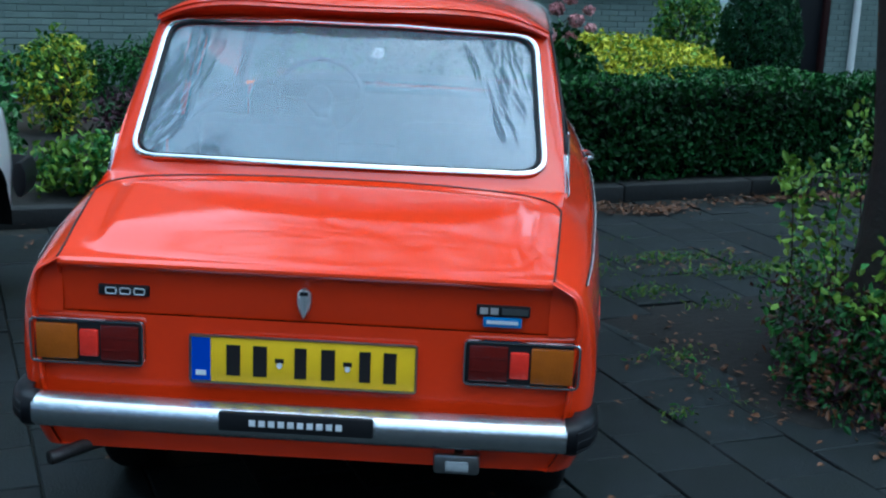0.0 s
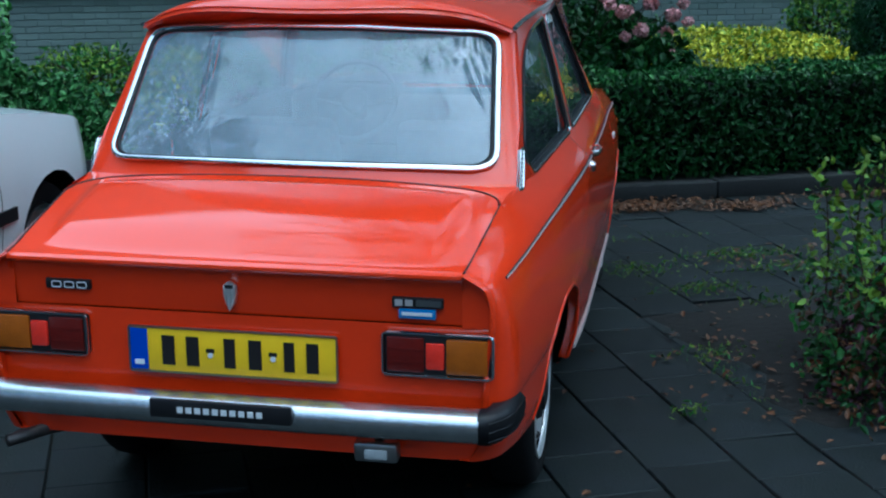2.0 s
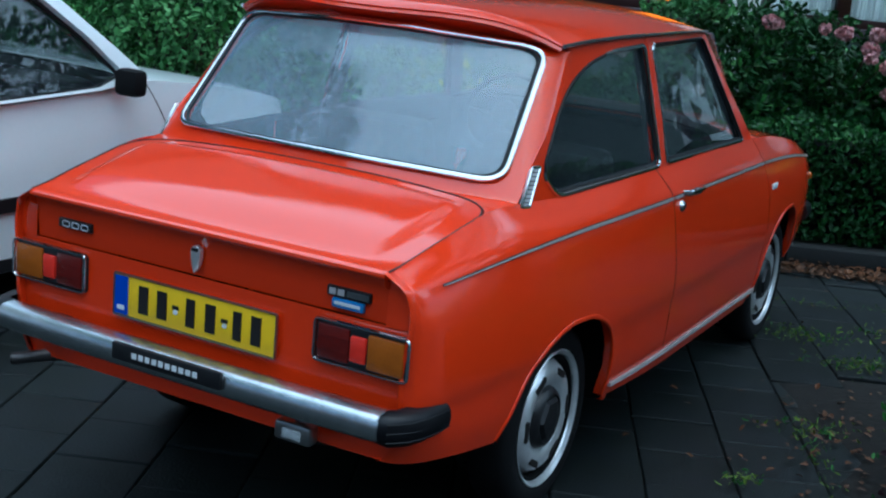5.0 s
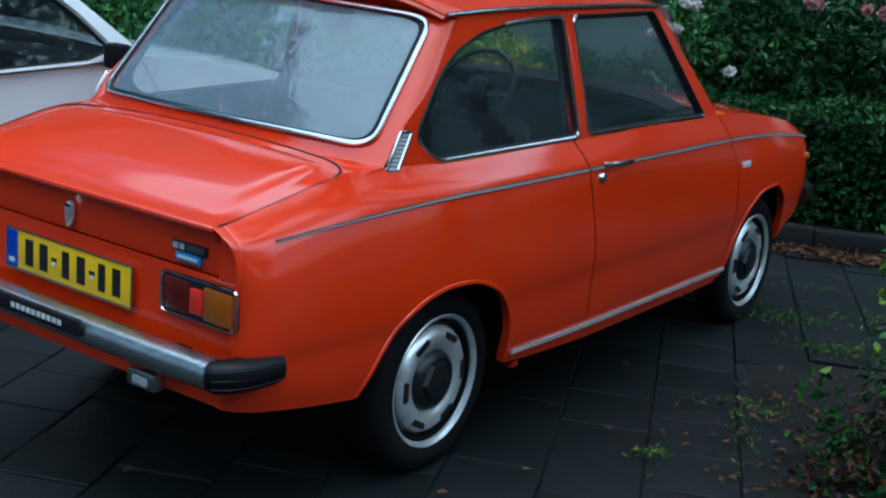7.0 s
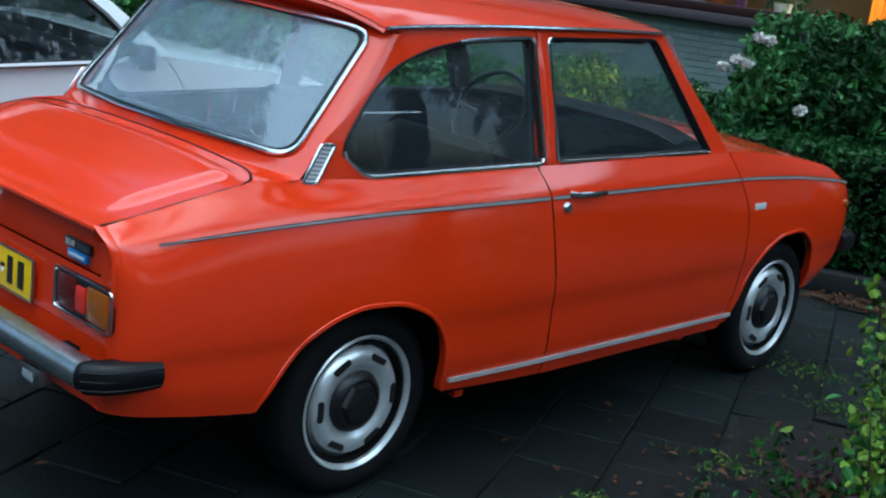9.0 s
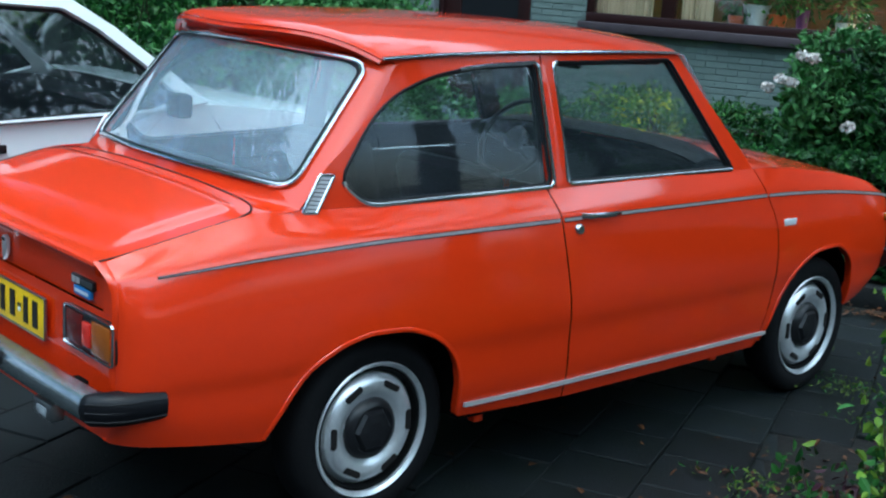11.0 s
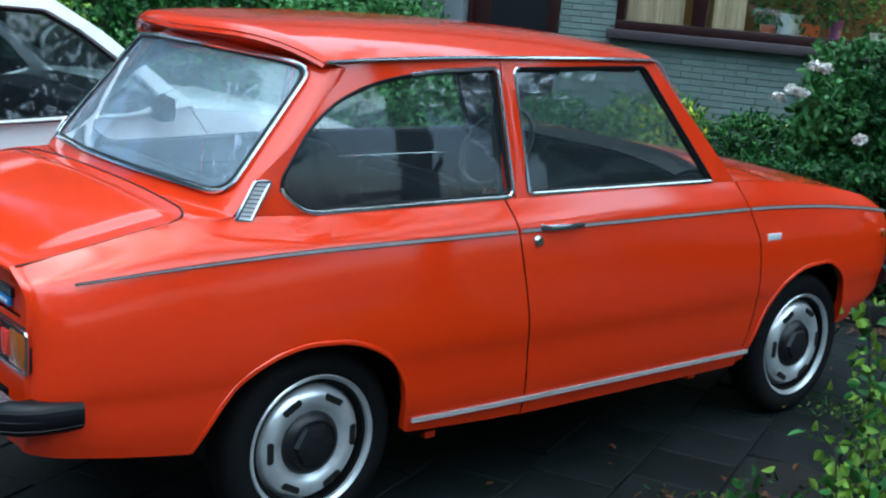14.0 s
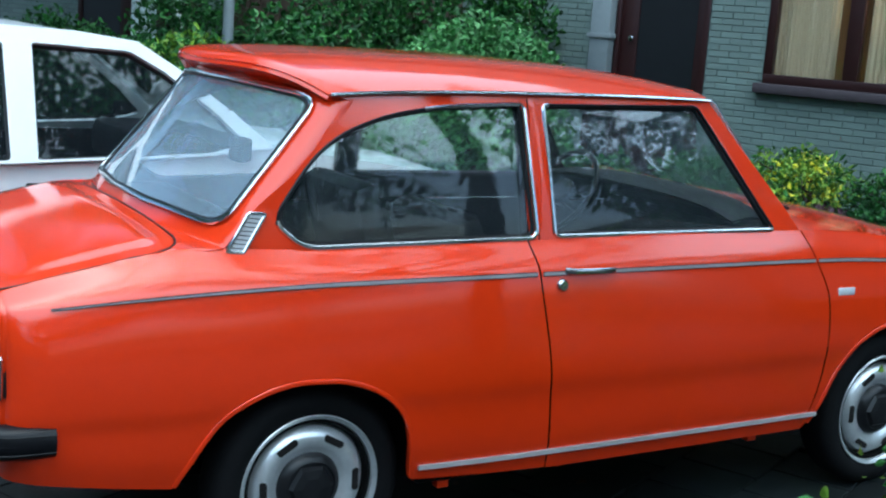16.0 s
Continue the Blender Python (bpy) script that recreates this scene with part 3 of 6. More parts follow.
    for x, w in ((-.30, .34), (.22, .34)):
        bm = bmesh.new()
        tube(bm, [(x + .02, 2.668, .992), (x + .10, 2.645, 1.004), (x + w, 2.60, 1.018)], .010, .008, sides=6)
        wiper = part("wiper", bm, BLACK, car, "thin black wiper at the foot of the windscreen")
        bm = bmesh.new()
        tube(bm, [(x + .06, 2.640, 1.000), (x + .20, 2.625, 1.010), (x + w + .02, 2.592, 1.014)], .006, .012, sides=6)
        part("blade", bm, RUBBER, wiper)

    # boot lid: top and rear face, with the lip between them
    lid_edge = spline((-.03, .562), (.2, .581), (.44, .597))
    lid_mid = spline((-.03, .848), (0, .859), (.10, .897), (.2, .927), (.35, .961), (.46, .980))

    def lid_front(u):
        """The lid's front edge, with its rounded corners."""
        return .445 - .095 * (1 - math.sqrt(max(0, 1 - (max(0, abs(u) - .80) / .20) ** 2)))

    def deck(u, y):
        x = u * lid_edge(min(y, .44))
        zb = Z_BELT(y) + .002
        z = zb + (lid_mid(y) - zb) * (1 - abs(u) ** 2.5)
        ease = lambda f: (lambda c: c * c * (3 - 2 * c))(min(1, max(0, f)))
        z += .011 * ease((.90 - abs(u)) / .07) * ease((lid_front(u) - .035 - y) / .04) * ease((y - .02) / .12) - .004
        f = min(1, max(0, (y + .02) / .07))
        return Vector((x, y, z * f + (.853 + .17 * (y + .02)) * (1 - f)))
    rows = []
    for i in range(101):
        u = -1 + i / 50
        y1 = lid_front(u)
        row = [Vector((u * .562, .010, .722)), Vector((u * .562, .004, .77)), Vector((u * .562, .002, .815)), Vector((u * .562, -.004, .829)), Vector((u * .562, -.020, .835)), Vector((u * .562, -.028, .842)), Vector((u * .562, -.027, .849))]
        row += [deck(u, y) for y in np.linspace(-.018, y1, 32)]
        row.append(row[-1] + Vector((0, .004, -.02)))
        rows.append(row)
    skirt = lambda row: [p + Vector((0, .004, -.02)) for p in row]
    rows = [skirt(rows[0])] + rows + [skirt(rows[-1])]
    bm = bmesh.new()
    grid(bm, rows)
    lid = part("boot_lid", bm, PAINT, car)
    bm = bmesh.new()
    gap = [deck(-1, y) + Vector((-.002, 0, .001)) for y in np.linspace(-.015, .345, 16)]
    gap += [deck(u, lid_front(u)) + Vector((.003 * u, .004, .001)) for u in np.linspace(-.999, .999, 60)]
    gap += [deck(1, y) + Vector((.002, 0, .001)) for y in np.linspace(.345, -.015, 16)]
    tube(bm, gap, .0055, .004, sides=6)
    part("lid_gap", bm, RUBBER, lid, "dark gap round the boot lid")
    # scuttle between the lid and the back window
    bm = bmesh.new()
    rows = []
    for i in range(61):
        u = -1 + i / 30
        a = deck(u, lid_front(u))
        a.x = u * .602
        b = back_window(u * 1.10, -.115)
        rows.append([a + Vector((0, .002, -.012)), a + Vector((0, .006, 0))] + [a.lerp(b, f) - Vector((0, 0, .004 * math.sin(math.pi * f))) for f in (.25, .5, .75)] + [b])
    for k, s in ((0, -1), (-1, 1)):
        edge = [Vector((s * (W_BELT(p.y) + .002), p.y, min(p.z, Z_BELT(p.y)) - .003)) for p in rows[k]]
        rows = [edge] + rows if k == 0 else rows + [edge]
    grid(bm, rows)
    part("rear_deck", bm, PAINT, car)
    # rear face
    bm = bmesh.new()
    rows = []
    for z in np.linspace(.389, .7212, 14):
        w = side_x(0, z)
        rows.append([(w * u, .012 - .010 * math.sqrt(max(0, 1 - abs(u) ** 8)) + (.02 * (z - .55) if z < .55 else 0), z) for u in np.linspace(-1, 1, 33)])
    rows.insert(0, [(x, y + .03, z - .004) for x, y, z in rows[0]])
    grid(bm, rows)
    part("rear_panel", bm, PAINT, car)
    for side in (1, -1):
        bm = bmesh.new()
        rows = []
        for z in np.linspace(.7195, .858, 9):
            w = min(side_x(0, z), .66)
            rows.append([(side * (.560 + (max(w, .563) - .560) * f), .006 - .006 * (1 - f) , z) for f in np.linspace(0, 1, 6)])
        grid(bm, rows)
        part("rear_corner", bm, PAINT, car)
        # raised edge of the body round the recessed tail
        rows = []
        for z in np.linspace(.8535, .46, 40):
            w = side_x(0, z)
            k = min(1, max(0, (z - .46) / .12))
            k *= 1 + .75 * min(1, max(0, (z - .785) / .06))
            rows.append([(side * (w - dx), .004 - dy * k, z) for dx, dy in ((-.0005, -.004), (.0, .006), (.003, .014), (.008, .018), (.013, .015), (.015, .006), (.015, -.006))])
        bm = bmesh.new()
        grid(bm, rows)
        part("tail_edge", bm, PAINT, car)
    # bonnet and nose
    rows = []
    for i in range(21):
        u = -1 + i / 10
        rows.append([(u * W_BELT(y), y, Z_BELT(y) + .035 * (1 - u * u) * min(1, (3.72 - y) / .3)) for y in np.linspace(2.63, 3.70, 16)])
    bm = bmesh.new()
    grid(bm, rows)
    part("bonnet", bm, PAINT, car)
    rows = []
    for y in np.linspace(2.53, 2.63, 4):
        rows.append([(u * W_BELT(y), y, Z_BELT(y) + .035 * (1 - u * u)) for u in np.linspace(-1, 1, 13)])
    bm = bmesh.new()
    grid(bm, rows)
    part("scuttle_panel", bm, PAINT, car)
    rows = []
    for z in np.linspace(.46, .775, 8):
        w = side_x(3.70, z)
        rows.append([(w * u, 3.70 + .02 * (1 - u * u), z) for u in np.linspace(-1, 1, 9)])
    bm = bmesh.new()
    grid(bm, rows)
    part("nose_panel", bm, PAINT, car)
    bm = bmesh.new()
    tube(bm, [(-.70, 3.58, .515), (-.69, 3.70, .515), (-.62, 3.78, .515), (0, 3.81, .515), (.62, 3.78, .515), (.69, 3.70, .515), (.70, 3.58, .515)], .05, .085, up=(0, 0, 1))
    part("front_bumper", bm, BLACK, car, "black front bumper")

    # floor pan and wheel housings
    part("floor_pan", boxed(-.60, .60, 1.05, 3.3, .245, .30, .01), CAVITY, car, "black underbody")
    for y0, y1 in ((.34, 1.12), (2.60, 3.32)):
        for side in (1, -1):
            bm = bmesh.new()
            ym, r = (y0 + y1) / 2, (y1 - y0) / 2
            rows = []
            for k in range(17):
                a = math.pi * k / 16
                yy = ym - r * math.cos(a)
                p = (yy, max(BOTTOM(yy) + .012, .27 + .39 * math.sin(a) ** .7))
                rows.append([(side * .43, *p), (side * (min(side_x(yy, p[1]), side_x(yy, .5)) - .03), *p)])
            grid(bm, rows)
            inner = [bm.verts.new((side * .44, ym - r * math.cos(math.pi * k / 16), .27 + .345 * math.sin(math.pi * k / 16) ** .7)) for k in range(17)]
            bm.faces.new(inner)
            part("wheel_housing", bm, CAVITY, car, "black wheel housing")
    part("fuel_tank", boxed(-.45, .45, .12, .42, .34, .40, .02), CAVITY, car, "black underside")
    part("inner_sill", boxed(-.69, -.55, 1.12, 2.6, .25, .36, .02), CAVITY, car, "black inner sill")
    part("inner_sill", boxed(.55, .69, 1.12, 2.6, .25, .36, .02), CAVITY, car, "black inner sill")

    # rear bumper
    def bumper_y(x):
        return -.078 + .010 * (abs(x) / .63) ** 2.5
    prof = [(0.035, -.037), (-.004, -.035), (-.016, -.026), (-.022, -.007), (-.022, .009), (-.016, .026), (-.004, .035), (.035, .037)]
    bm = bmesh.new()
    grid(bm, [[(x, bumper_y(x) + d, .499 + h) for d, h in prof] for x in np.linspace(-.612, .612, 41)])
    thicken(bm, .003)
    bumper = part("rear_bumper", bm, CHROME_WET, car, "chrome rear bumper bar")
    for side in (1, -1):
        bm = bmesh.new()
        path = [(.608, bumper_y(.61), 1.02), (.632, bumper_y(.61) + .003, 1.10), (.656, -.030, 1.12), (.668, .01, 1.12), (.674, .07, 1.10), (.676, .108, 1.02)]
        rows = []
        for i, (x, y, k) in enumerate(path):
            a = [0, .2, .75, 1.3, 1.45, 1.5][i]
            rows.append([(side * (x - d * math.sin(a) * 1.0), y + d * math.cos(a), .499 + h * k) for d, h in prof])
        grid(bm, rows)
        bm.faces.new([v for v in bm.verts[-len(prof):]])
        thicken(bm, .004)
        end = part("bumper_end", bm, GLOSS_BLACK, bumper, "black rubber bumper end")
        for dz in (-.020, .0, .020):
            bm = bmesh.new()
            line = [(side * (x + .020 * math.sin(a)), y - .022 * math.cos(a), .499 + dz * k) for (x, y, k), a in zip(path[1:], (.2, .75, 1.3, 1.45, 1.5))]
            tube(bm, line, .004, .003, sides=6)
            part("ridge", bm, GLOSS_BLACK, end)
    plaque = part("bumper_plaque", boxed(-.176, .176, bumper_y(0) - .034, bumper_y(0) - .018, .491, .537, .005), BLACK, bumper, "black plaque on the bumper")
    for k in range(10):
        x = -.098 + .0218 * k
        part("mark", boxed(x - .007, x + .007, bumper_y(0) - .0365, bumper_y(0) - .033, .507, .521), LETTER_WHITE, plaque, smooth=False)
    for x in (-.45, .45):
        part("bumper_bracket", boxed(x - .03, x + .03, -.06, .03, .475, .52, .004), CAVITY, bumper)

    # tail lamps
    for side in (1, -1):
        bm = boxed(.370 * side if side > 0 else -.632, .632 if side > 0 else -.370, -.010, .04, .598, .704, .012)
        lamp = part("tail_lamp", bm, BLACK, car, "rectangular tail lamp in a chrome frame")
        for name, a, b, mat, text, d in (("red_lens", .382, .472, RED_LENS, "dark red lens", .036), ("reflector", .476, .520, REFLECTOR, "bright red reflector", .040), ("amber_lens", .524, .622, AMBER, "amber indicator lens", .038)):
            lo, hi = (.618, .682) if name == "reflector" else (.608, .694)
            part(name, boxed(min(side * a, side * b), max(side * a, side * b), -d + .022, .004, lo, hi, .004), mat, lamp, text)
        if True:
            for zz in (.635, .665):
                part("lens_rib", boxed(min(side * .384, side * .47), max(side * .384, side * .47), -.0155, -.012, zz - .002, zz + .002), RED_LENS, lamp, smooth=False)
        bm = bmesh.new()
        pts = [(side * x, -.012, z) for x, z in rounded([(.372, .600), (.634, .600), (.634, .704), (.372, .704)], .012, 3)]
        tube(bm, pts, .008, .010, closed=True, up=(0, -1, 0), sides=6)
        part("lamp_frame", bm, CHROME, lamp, "chrome lamp frame")

    # number plate, with its characters as bars
    plate = part("number_plate", boxed(-.260, .260, -.014, -.006, .572, .682, .003), PLATE_YELLOW, car, "yellow number plate with a blue band")
    part("plate_band", boxed(-.258, -.214, -.0165, -.012, .575, .679), PLATE_BLUE, plate, "blue band", smooth=False)
    part("plate_mark", boxed(-.248, -.224, -.0185, -.016, .588, .600), LETTER_WHITE, plate, smooth=False)
    for x0, x1 in ((-.186, -.136), (-.124, -.074), (-.028, .018), (.034, .084), (.122, .166), (.178, .226)):
        part("plate_bar", boxed(x0 + .009, x1 - .009, -.0165, -.012, .590, .664), INK, plate, smooth=False)
    for x0 in (-.064, .094):
        part("plate_dash", boxed(x0, x0 + .020, -.0165, -.012, .626, .636), INK, plate, smooth=False)
    for x0 in (-.054, .104):
        bm = bmesh.new()
        lathe(bm, [(-.019, 0), (-.018, .006), (-.012, .008)], "y", (x0, 0, .619), 12)
        part("plate_screw", bm, LETTER_WHITE, plate)
    bm = bmesh.new()
    tube(bm, [(x, -.013, z) for x, z in rounded([(-.262, .570), (.262, .570), (.262, .684), (-.262, .684)], .006, 2)], .006, .010, closed=True, up=(0, -1, 0), sides=6)
    part("plate_frame", bm, DULL_METAL, plate, "grey metal frame")

    # badges
    badge = part("boot_badge", boxed(-.476, -.358, -.006, .006, .765, .790, .003), BLACK, lid, "black maker's badge")
    for k in range(3):
        x = -.458 + .033 * k
        bm = bmesh.new()
        tube(bm, [(xx, -.0075, zz) for xx, zz in rounded([(x, .770), (x + .024, .770), (x + .024, .784), (x, .784)], .004, 2)], .003, .003, closed=True, up=(0, -1, 0), sides=4)
        part("badge_mark", bm, LETTER_WHITE, badge)
    badge = part("model_badge", boxed(.394, .516, -.006, .006, .763, .788, .003), BLACK, lid, "black model badge")
    for k in range(2):
        x = .402 + .024 * k
        part("badge_mark", boxed(x, x + .018, -.0075, -.005, .768, .783), GREY_TRIM, badge, smooth=False)
    part("badge_mark", boxed(.452, .512, -.0075, -.005, .768, .783), DULL_METAL, badge, smooth=False)
    badge = part("blue_badge", boxed(.410, .498, -.006, .006, .737, .760, .002), BADGE_BLUE, lid, "small blue badge")
    part("badge_mark", boxed(.418, .490, -.0075, -.005, .745, .753), LETTER_WHITE, badge, smooth=False)
    bm = bmesh.new()
    grid(bm, [[Vector((x * k, -.002 - d, .758 + (z - .758))) for x, z in ((0, .735), (.012, .752), (.017, .775), (.016, .795), (.008, .803), (0, .806), (-.008, .803), (-.016, .795), (-.017, .775), (-.012, .752), (0, .735))] for k, d in ((1, 0), (.9, .010), (.4, .014), (.0, .012))])
    emblem = part("boot_emblem", bm, BRIGHT_METAL, lid, "chrome shield emblem with the lock")
    part("emblem_slot", boxed(-.010, .010, -.0165, -.012, .790, .799, .001), BLACK, emblem)
    # fog lamp and exhaust
    fog = part("fog_lamp", boxed(.312, .419, -.072, -.03, .397, .447, .010), DULL_METAL, car, "small grey rear fog lamp under the bumper")
    part("fog_lens", boxed(.339, .394, -.076, -.068, .407, .432, .004), CLEAR_LENS, fog, "grey lens")
    part("fog_bracket", boxed(.36, .38, -.05, -.02, .44, .50), CAVITY, fog, smooth=False)
    bm = bmesh.new()
    tube(bm, [(-.40, .22, .36), (-.45, .10, .378), (-.505, .02, .388), (-.580, -.066, .380)], .034, sides=14)
    pipe = part("exhaust_pipe", bm, PIPE_METAL, car, "dull metal exhaust pipe")
    bm = bmesh.new()
    tube(bm, [(-.574, -.060, .3805), (-.582, -.068, .3798)], .029, sides=14)
    part("pipe_bore", bm, INK, pipe)

    # wheels
    for y, face in ((.800, .672), (3.055, .704)):
        for side in (1, -1):
            wheel(car, side, face, y, .284)

    cabin(car)
    return car


def pillar_round(v):
    """How far the rounded edge of the rear pillar reaches forwards."""
    f = min(1, max(0, (v - .15) / .4))
    return .006 + .040 * f * f * (3 - 2 * f)


def back_window(u, v):
    """The back window's surface: u across from -1 to 1, v upwards from 0 to 1."""
    w = .557 + (.520 - .557) * v
    bow = .083 + (.123 - .083) * v
    return Vector((u * w, .556 + (.838 - .556) * v - bow * (1 - u * u), .990 + (1.330 - .990) * v + (.012 + .014 * v) * (1 - u * u)))


def wheel(car, side, face, y, radius):
    c = (0, y, radius)
    d = lambda q: side * (face + q)
    bm = bmesh.new()
    R = radius
    lathe(bm, [(d(-.115), .186), (d(-.130), .21), (d(-.140), .24), (d(-.132), R - .012), (d(-.115), R - .002), (d(-.075), R), (d(-.035), R - .002), (d(-.016), R - .012), (d(-.003), .250), (d(-.004), .225), (d(-.010), .206), (d(-.028), .192)], "x", c, 56)
    hub = part("wheel", bm, TYRE, car, "black tyre on a silver slotted rim")
    bm = bmesh.new()
    lathe(bm, [(d(-.10), .185), (d(-.03), .190), (d(-.012), .200), (d(-.007), .206), (d(-.004), .203), (d(-.012), .192), (d(-.045), .184), (d(-.052), .176), (d(-.046), .171), (d(-.026), .162), (d(-.015), .150), (d(-.011), .138), (d(-.012), .122), (d(-.018), .108), (d(-.026), .098), (d(-.034), .0)], "x", c, 64)
    part("rim", bm, RIM_PAINT, hub, "silver steel rim")
    # near-black ring laid in the groove to paint in the recess's shade
    bm = bmesh.new()
    lathe(bm, [(d(-.020), .1885), (d(-.018), .187), (d(-.019), .180), (d(-.036), .173), (d(-.044), .174), (d(-.044), .184)], "x", c, 64)
    part("rim_groove_shade", bm, CAVITY, hub, "near-black ring in the rim's groove, standing in for its shade")
    for k in range(6):
        a = 2 * math.pi * k / 6 + .03
        bm = bmesh.new()
        pts = [(-.032, -.005), (-.027, -.010), (.027, -.010), (.032, -.005), (.032, .005), (.027, .010), (-.027, .010), (-.032, .005)]
        vs = []
        for depth in (0, -.03):
            for t, r in pts:
                rr, aa = .140 + r, a + t / .140
                q = -.0095
                vs.append(bm.verts.new((d(q + depth), y + rr * math.cos(aa), radius + rr * math.sin(aa))))
        bm.faces.new(vs[:8])
        for i in range(8):
            bm.faces.new((vs[i], vs[(i + 1) % 8], vs[8 + (i + 1) % 8], vs[8 + i]))
        part("rim_slot", bm, INK, hub, smooth=False)
    bm = bmesh.new()
    lathe(bm, [(d(-.034), .098), (d(-.020), .092), (d(-.008), .084), (d(-.003), .072), (d(-.008), .070), (d(-.010), .0)], "x", c, 40)
    part("hub_cap", bm, BLACK, hub, "black hub cap")
    bm = bmesh.new()
    lathe(bm, [(d(-.012), .070), (d(.004), .058), (d(.008), .030), (d(.008), .0)], "x", c, 6)
    part("cap_boss", bm, BLACK, hub, smooth=False)


def cabin(car):
    """Seats, dashboard, steering wheel and door linings."""
    for side in (1, -1):
        bm = bmesh.new()
        rows = []
        for y in np.linspace(1.12, 2.52, 12):
            rows.append([(side * (W_BELT(y) - .045), y, z) for z in (.36, .60, .80, .93, Z_BELT(y) + .002)] + [(side * (W_BELT(y) - .012), y, Z_BELT(y) + .004)])
        grid(bm, rows)
        lining = part("door_lining", bm, VINYL, car, "black vinyl door lining")
        bm = bmesh.new()
        tube(bm, [(side * (W_BELT(y) - .05), y, .868) for y in np.linspace(1.1, 2.3, 8)], .010, .006, up=(0, 0, 1))
        part("lining_strip", bm, CHROME, lining, "thin chrome strip")
        bm = bmesh.new()
        grid(bm, [[(side * (W_BELT(y) - .04), y, z) for z in (.5, .75, Z_BELT(y) + .002)] for y in np.linspace(.62, 1.12, 6)])
        part("quarter_lining", bm, VINYL, car, "black vinyl side lining")

        # front seat
        x = side * .33
        bm = boxed(x - .24, x + .24, 1.42, 1.90, .42, .58, .05)
        seat = part("front_seat", bm, VINYL, car, "black vinyl front seat")
        tilt = Matrix.Translation((x, 1.44, .56)) @ Matrix.Rotation(radians(15), 4, "X")
        part("seat_back", boxed(-.23, .23, -.055, .055, 0, .46, .05, m=tilt), VINYL, seat)
    part("rear_seat", boxed(-.56, .56, .80, 1.20, .38, .56, .05), VINYL, car, "black vinyl rear bench")
    part("rear_seat_back", boxed(-.58, .58, -.06, .06, 0, .46, .05, m=Matrix.Translation((0, .84, .50)) @ Matrix.Rotation(radians(14), 4, "X")), VINYL, car, "black vinyl bench back")
    part("parcel_shelf", boxed(-.57, .57, .46, .78, .925, .945, .008), VINYL, car, "dark parcel shelf")
    part("cabin_floor", boxed(-.60, .60, 1.0, 2.6, .295, .33, .01), CAVITY, car, "black floor mat")
    rows = []
    for u in np.linspace(-1, 1, 17):
        end = 2.605 - .10 * u * u
        rows.append([(u * .575, y, Z_BELT(y) + .045 * (1 - u ** 4) + .014 + .016 * math.sin(math.pi * (y - 2.34) / (end - 2.34))) for y in np.linspace(2.34, end, 7)])
    bm = bmesh.new()
    grid(bm, rows)
    part("dash_top", thicken(bm, .006), VINYL, car, "dark padded dashboard top")
    part("firewall", boxed(-.62, .62, 2.595, 2.615, .30, .950, .004), CAVITY, car, "black firewall")
    dash = part("dashboard", boxed(-.60, .60, 2.36, 2.60, .74, .972, .04), VINYL, car, "black padded dashboard")
    part("instrument_hood", boxed(-.50, -.12, 2.33, 2.50, .93, 1.005, .025), VINYL, dash)
    # steering wheel on the far side
    tilt = Matrix.Translation((-.29, 2.27, .945)) @ Matrix.Rotation(radians(58), 4, "X")
    bm = bmesh.new()
    tube(bm, [tilt @ Vector((.175 * math.cos(a), .175 * math.sin(a), 0)) for a in np.linspace(0, 2 * math.pi, 37)[:-1]], .022, closed=True, up=tuple(tilt.to_3x3() @ Vector((0, 0, 1))))
    wheel_part = part("steering_wheel", bm, BLACK, car, "thin black steering wheel")
    bm = bmesh.new()
    tube(bm, [tilt @ Vector((-.17, 0, -.005)), tilt @ Vector((-.06, -.015, -.02)), tilt @ Vector((.06, -.015, -.02)), tilt @ Vector((.17, 0, -.005))], .022, .012)
    part("spoke", bm, BLACK, wheel_part, "black spoke")
    bm = bmesh.new()
    tube(bm, [tilt @ Vector((0, 0, -.01)), tilt @ Vector((0, 0, -.25))], .07, sides=12)
    part("column", bm, BLACK, wheel_part)
    bm = bmesh.new()
    lathe(bm, [(-.03, .0), (-.03, .05), (.0, .055), (.012, .045), (.016, 0)], "z", (0, 0, 0), 20)
    bmesh.ops.transform(bm, matrix=tilt, verts=bm.verts)
    part("horn_pad", bm, BLACK, wheel_part, "black horn pad")
    for x in (-.28, .28):
        part("sun_visor", boxed(x - .19, x + .19, 2.06, 2.20, 1.318, 1.336, .007, m=Matrix.Translation((0, 0, 0))), BLACK, car, "dark sun visor")
    bm = bmesh.new()
    tube(bm, [(0, 2.22, 1.345), (0, 2.20, 1.30)], .012)
    mirror = part("inner_mirror", bm, BLACK, car, "black inner mirror")
    part("mirror_body", boxed(-.11, .11, 2.175, 2.195, 1.265, 1.315, .01), BLACK, mirror)


build_saloon()


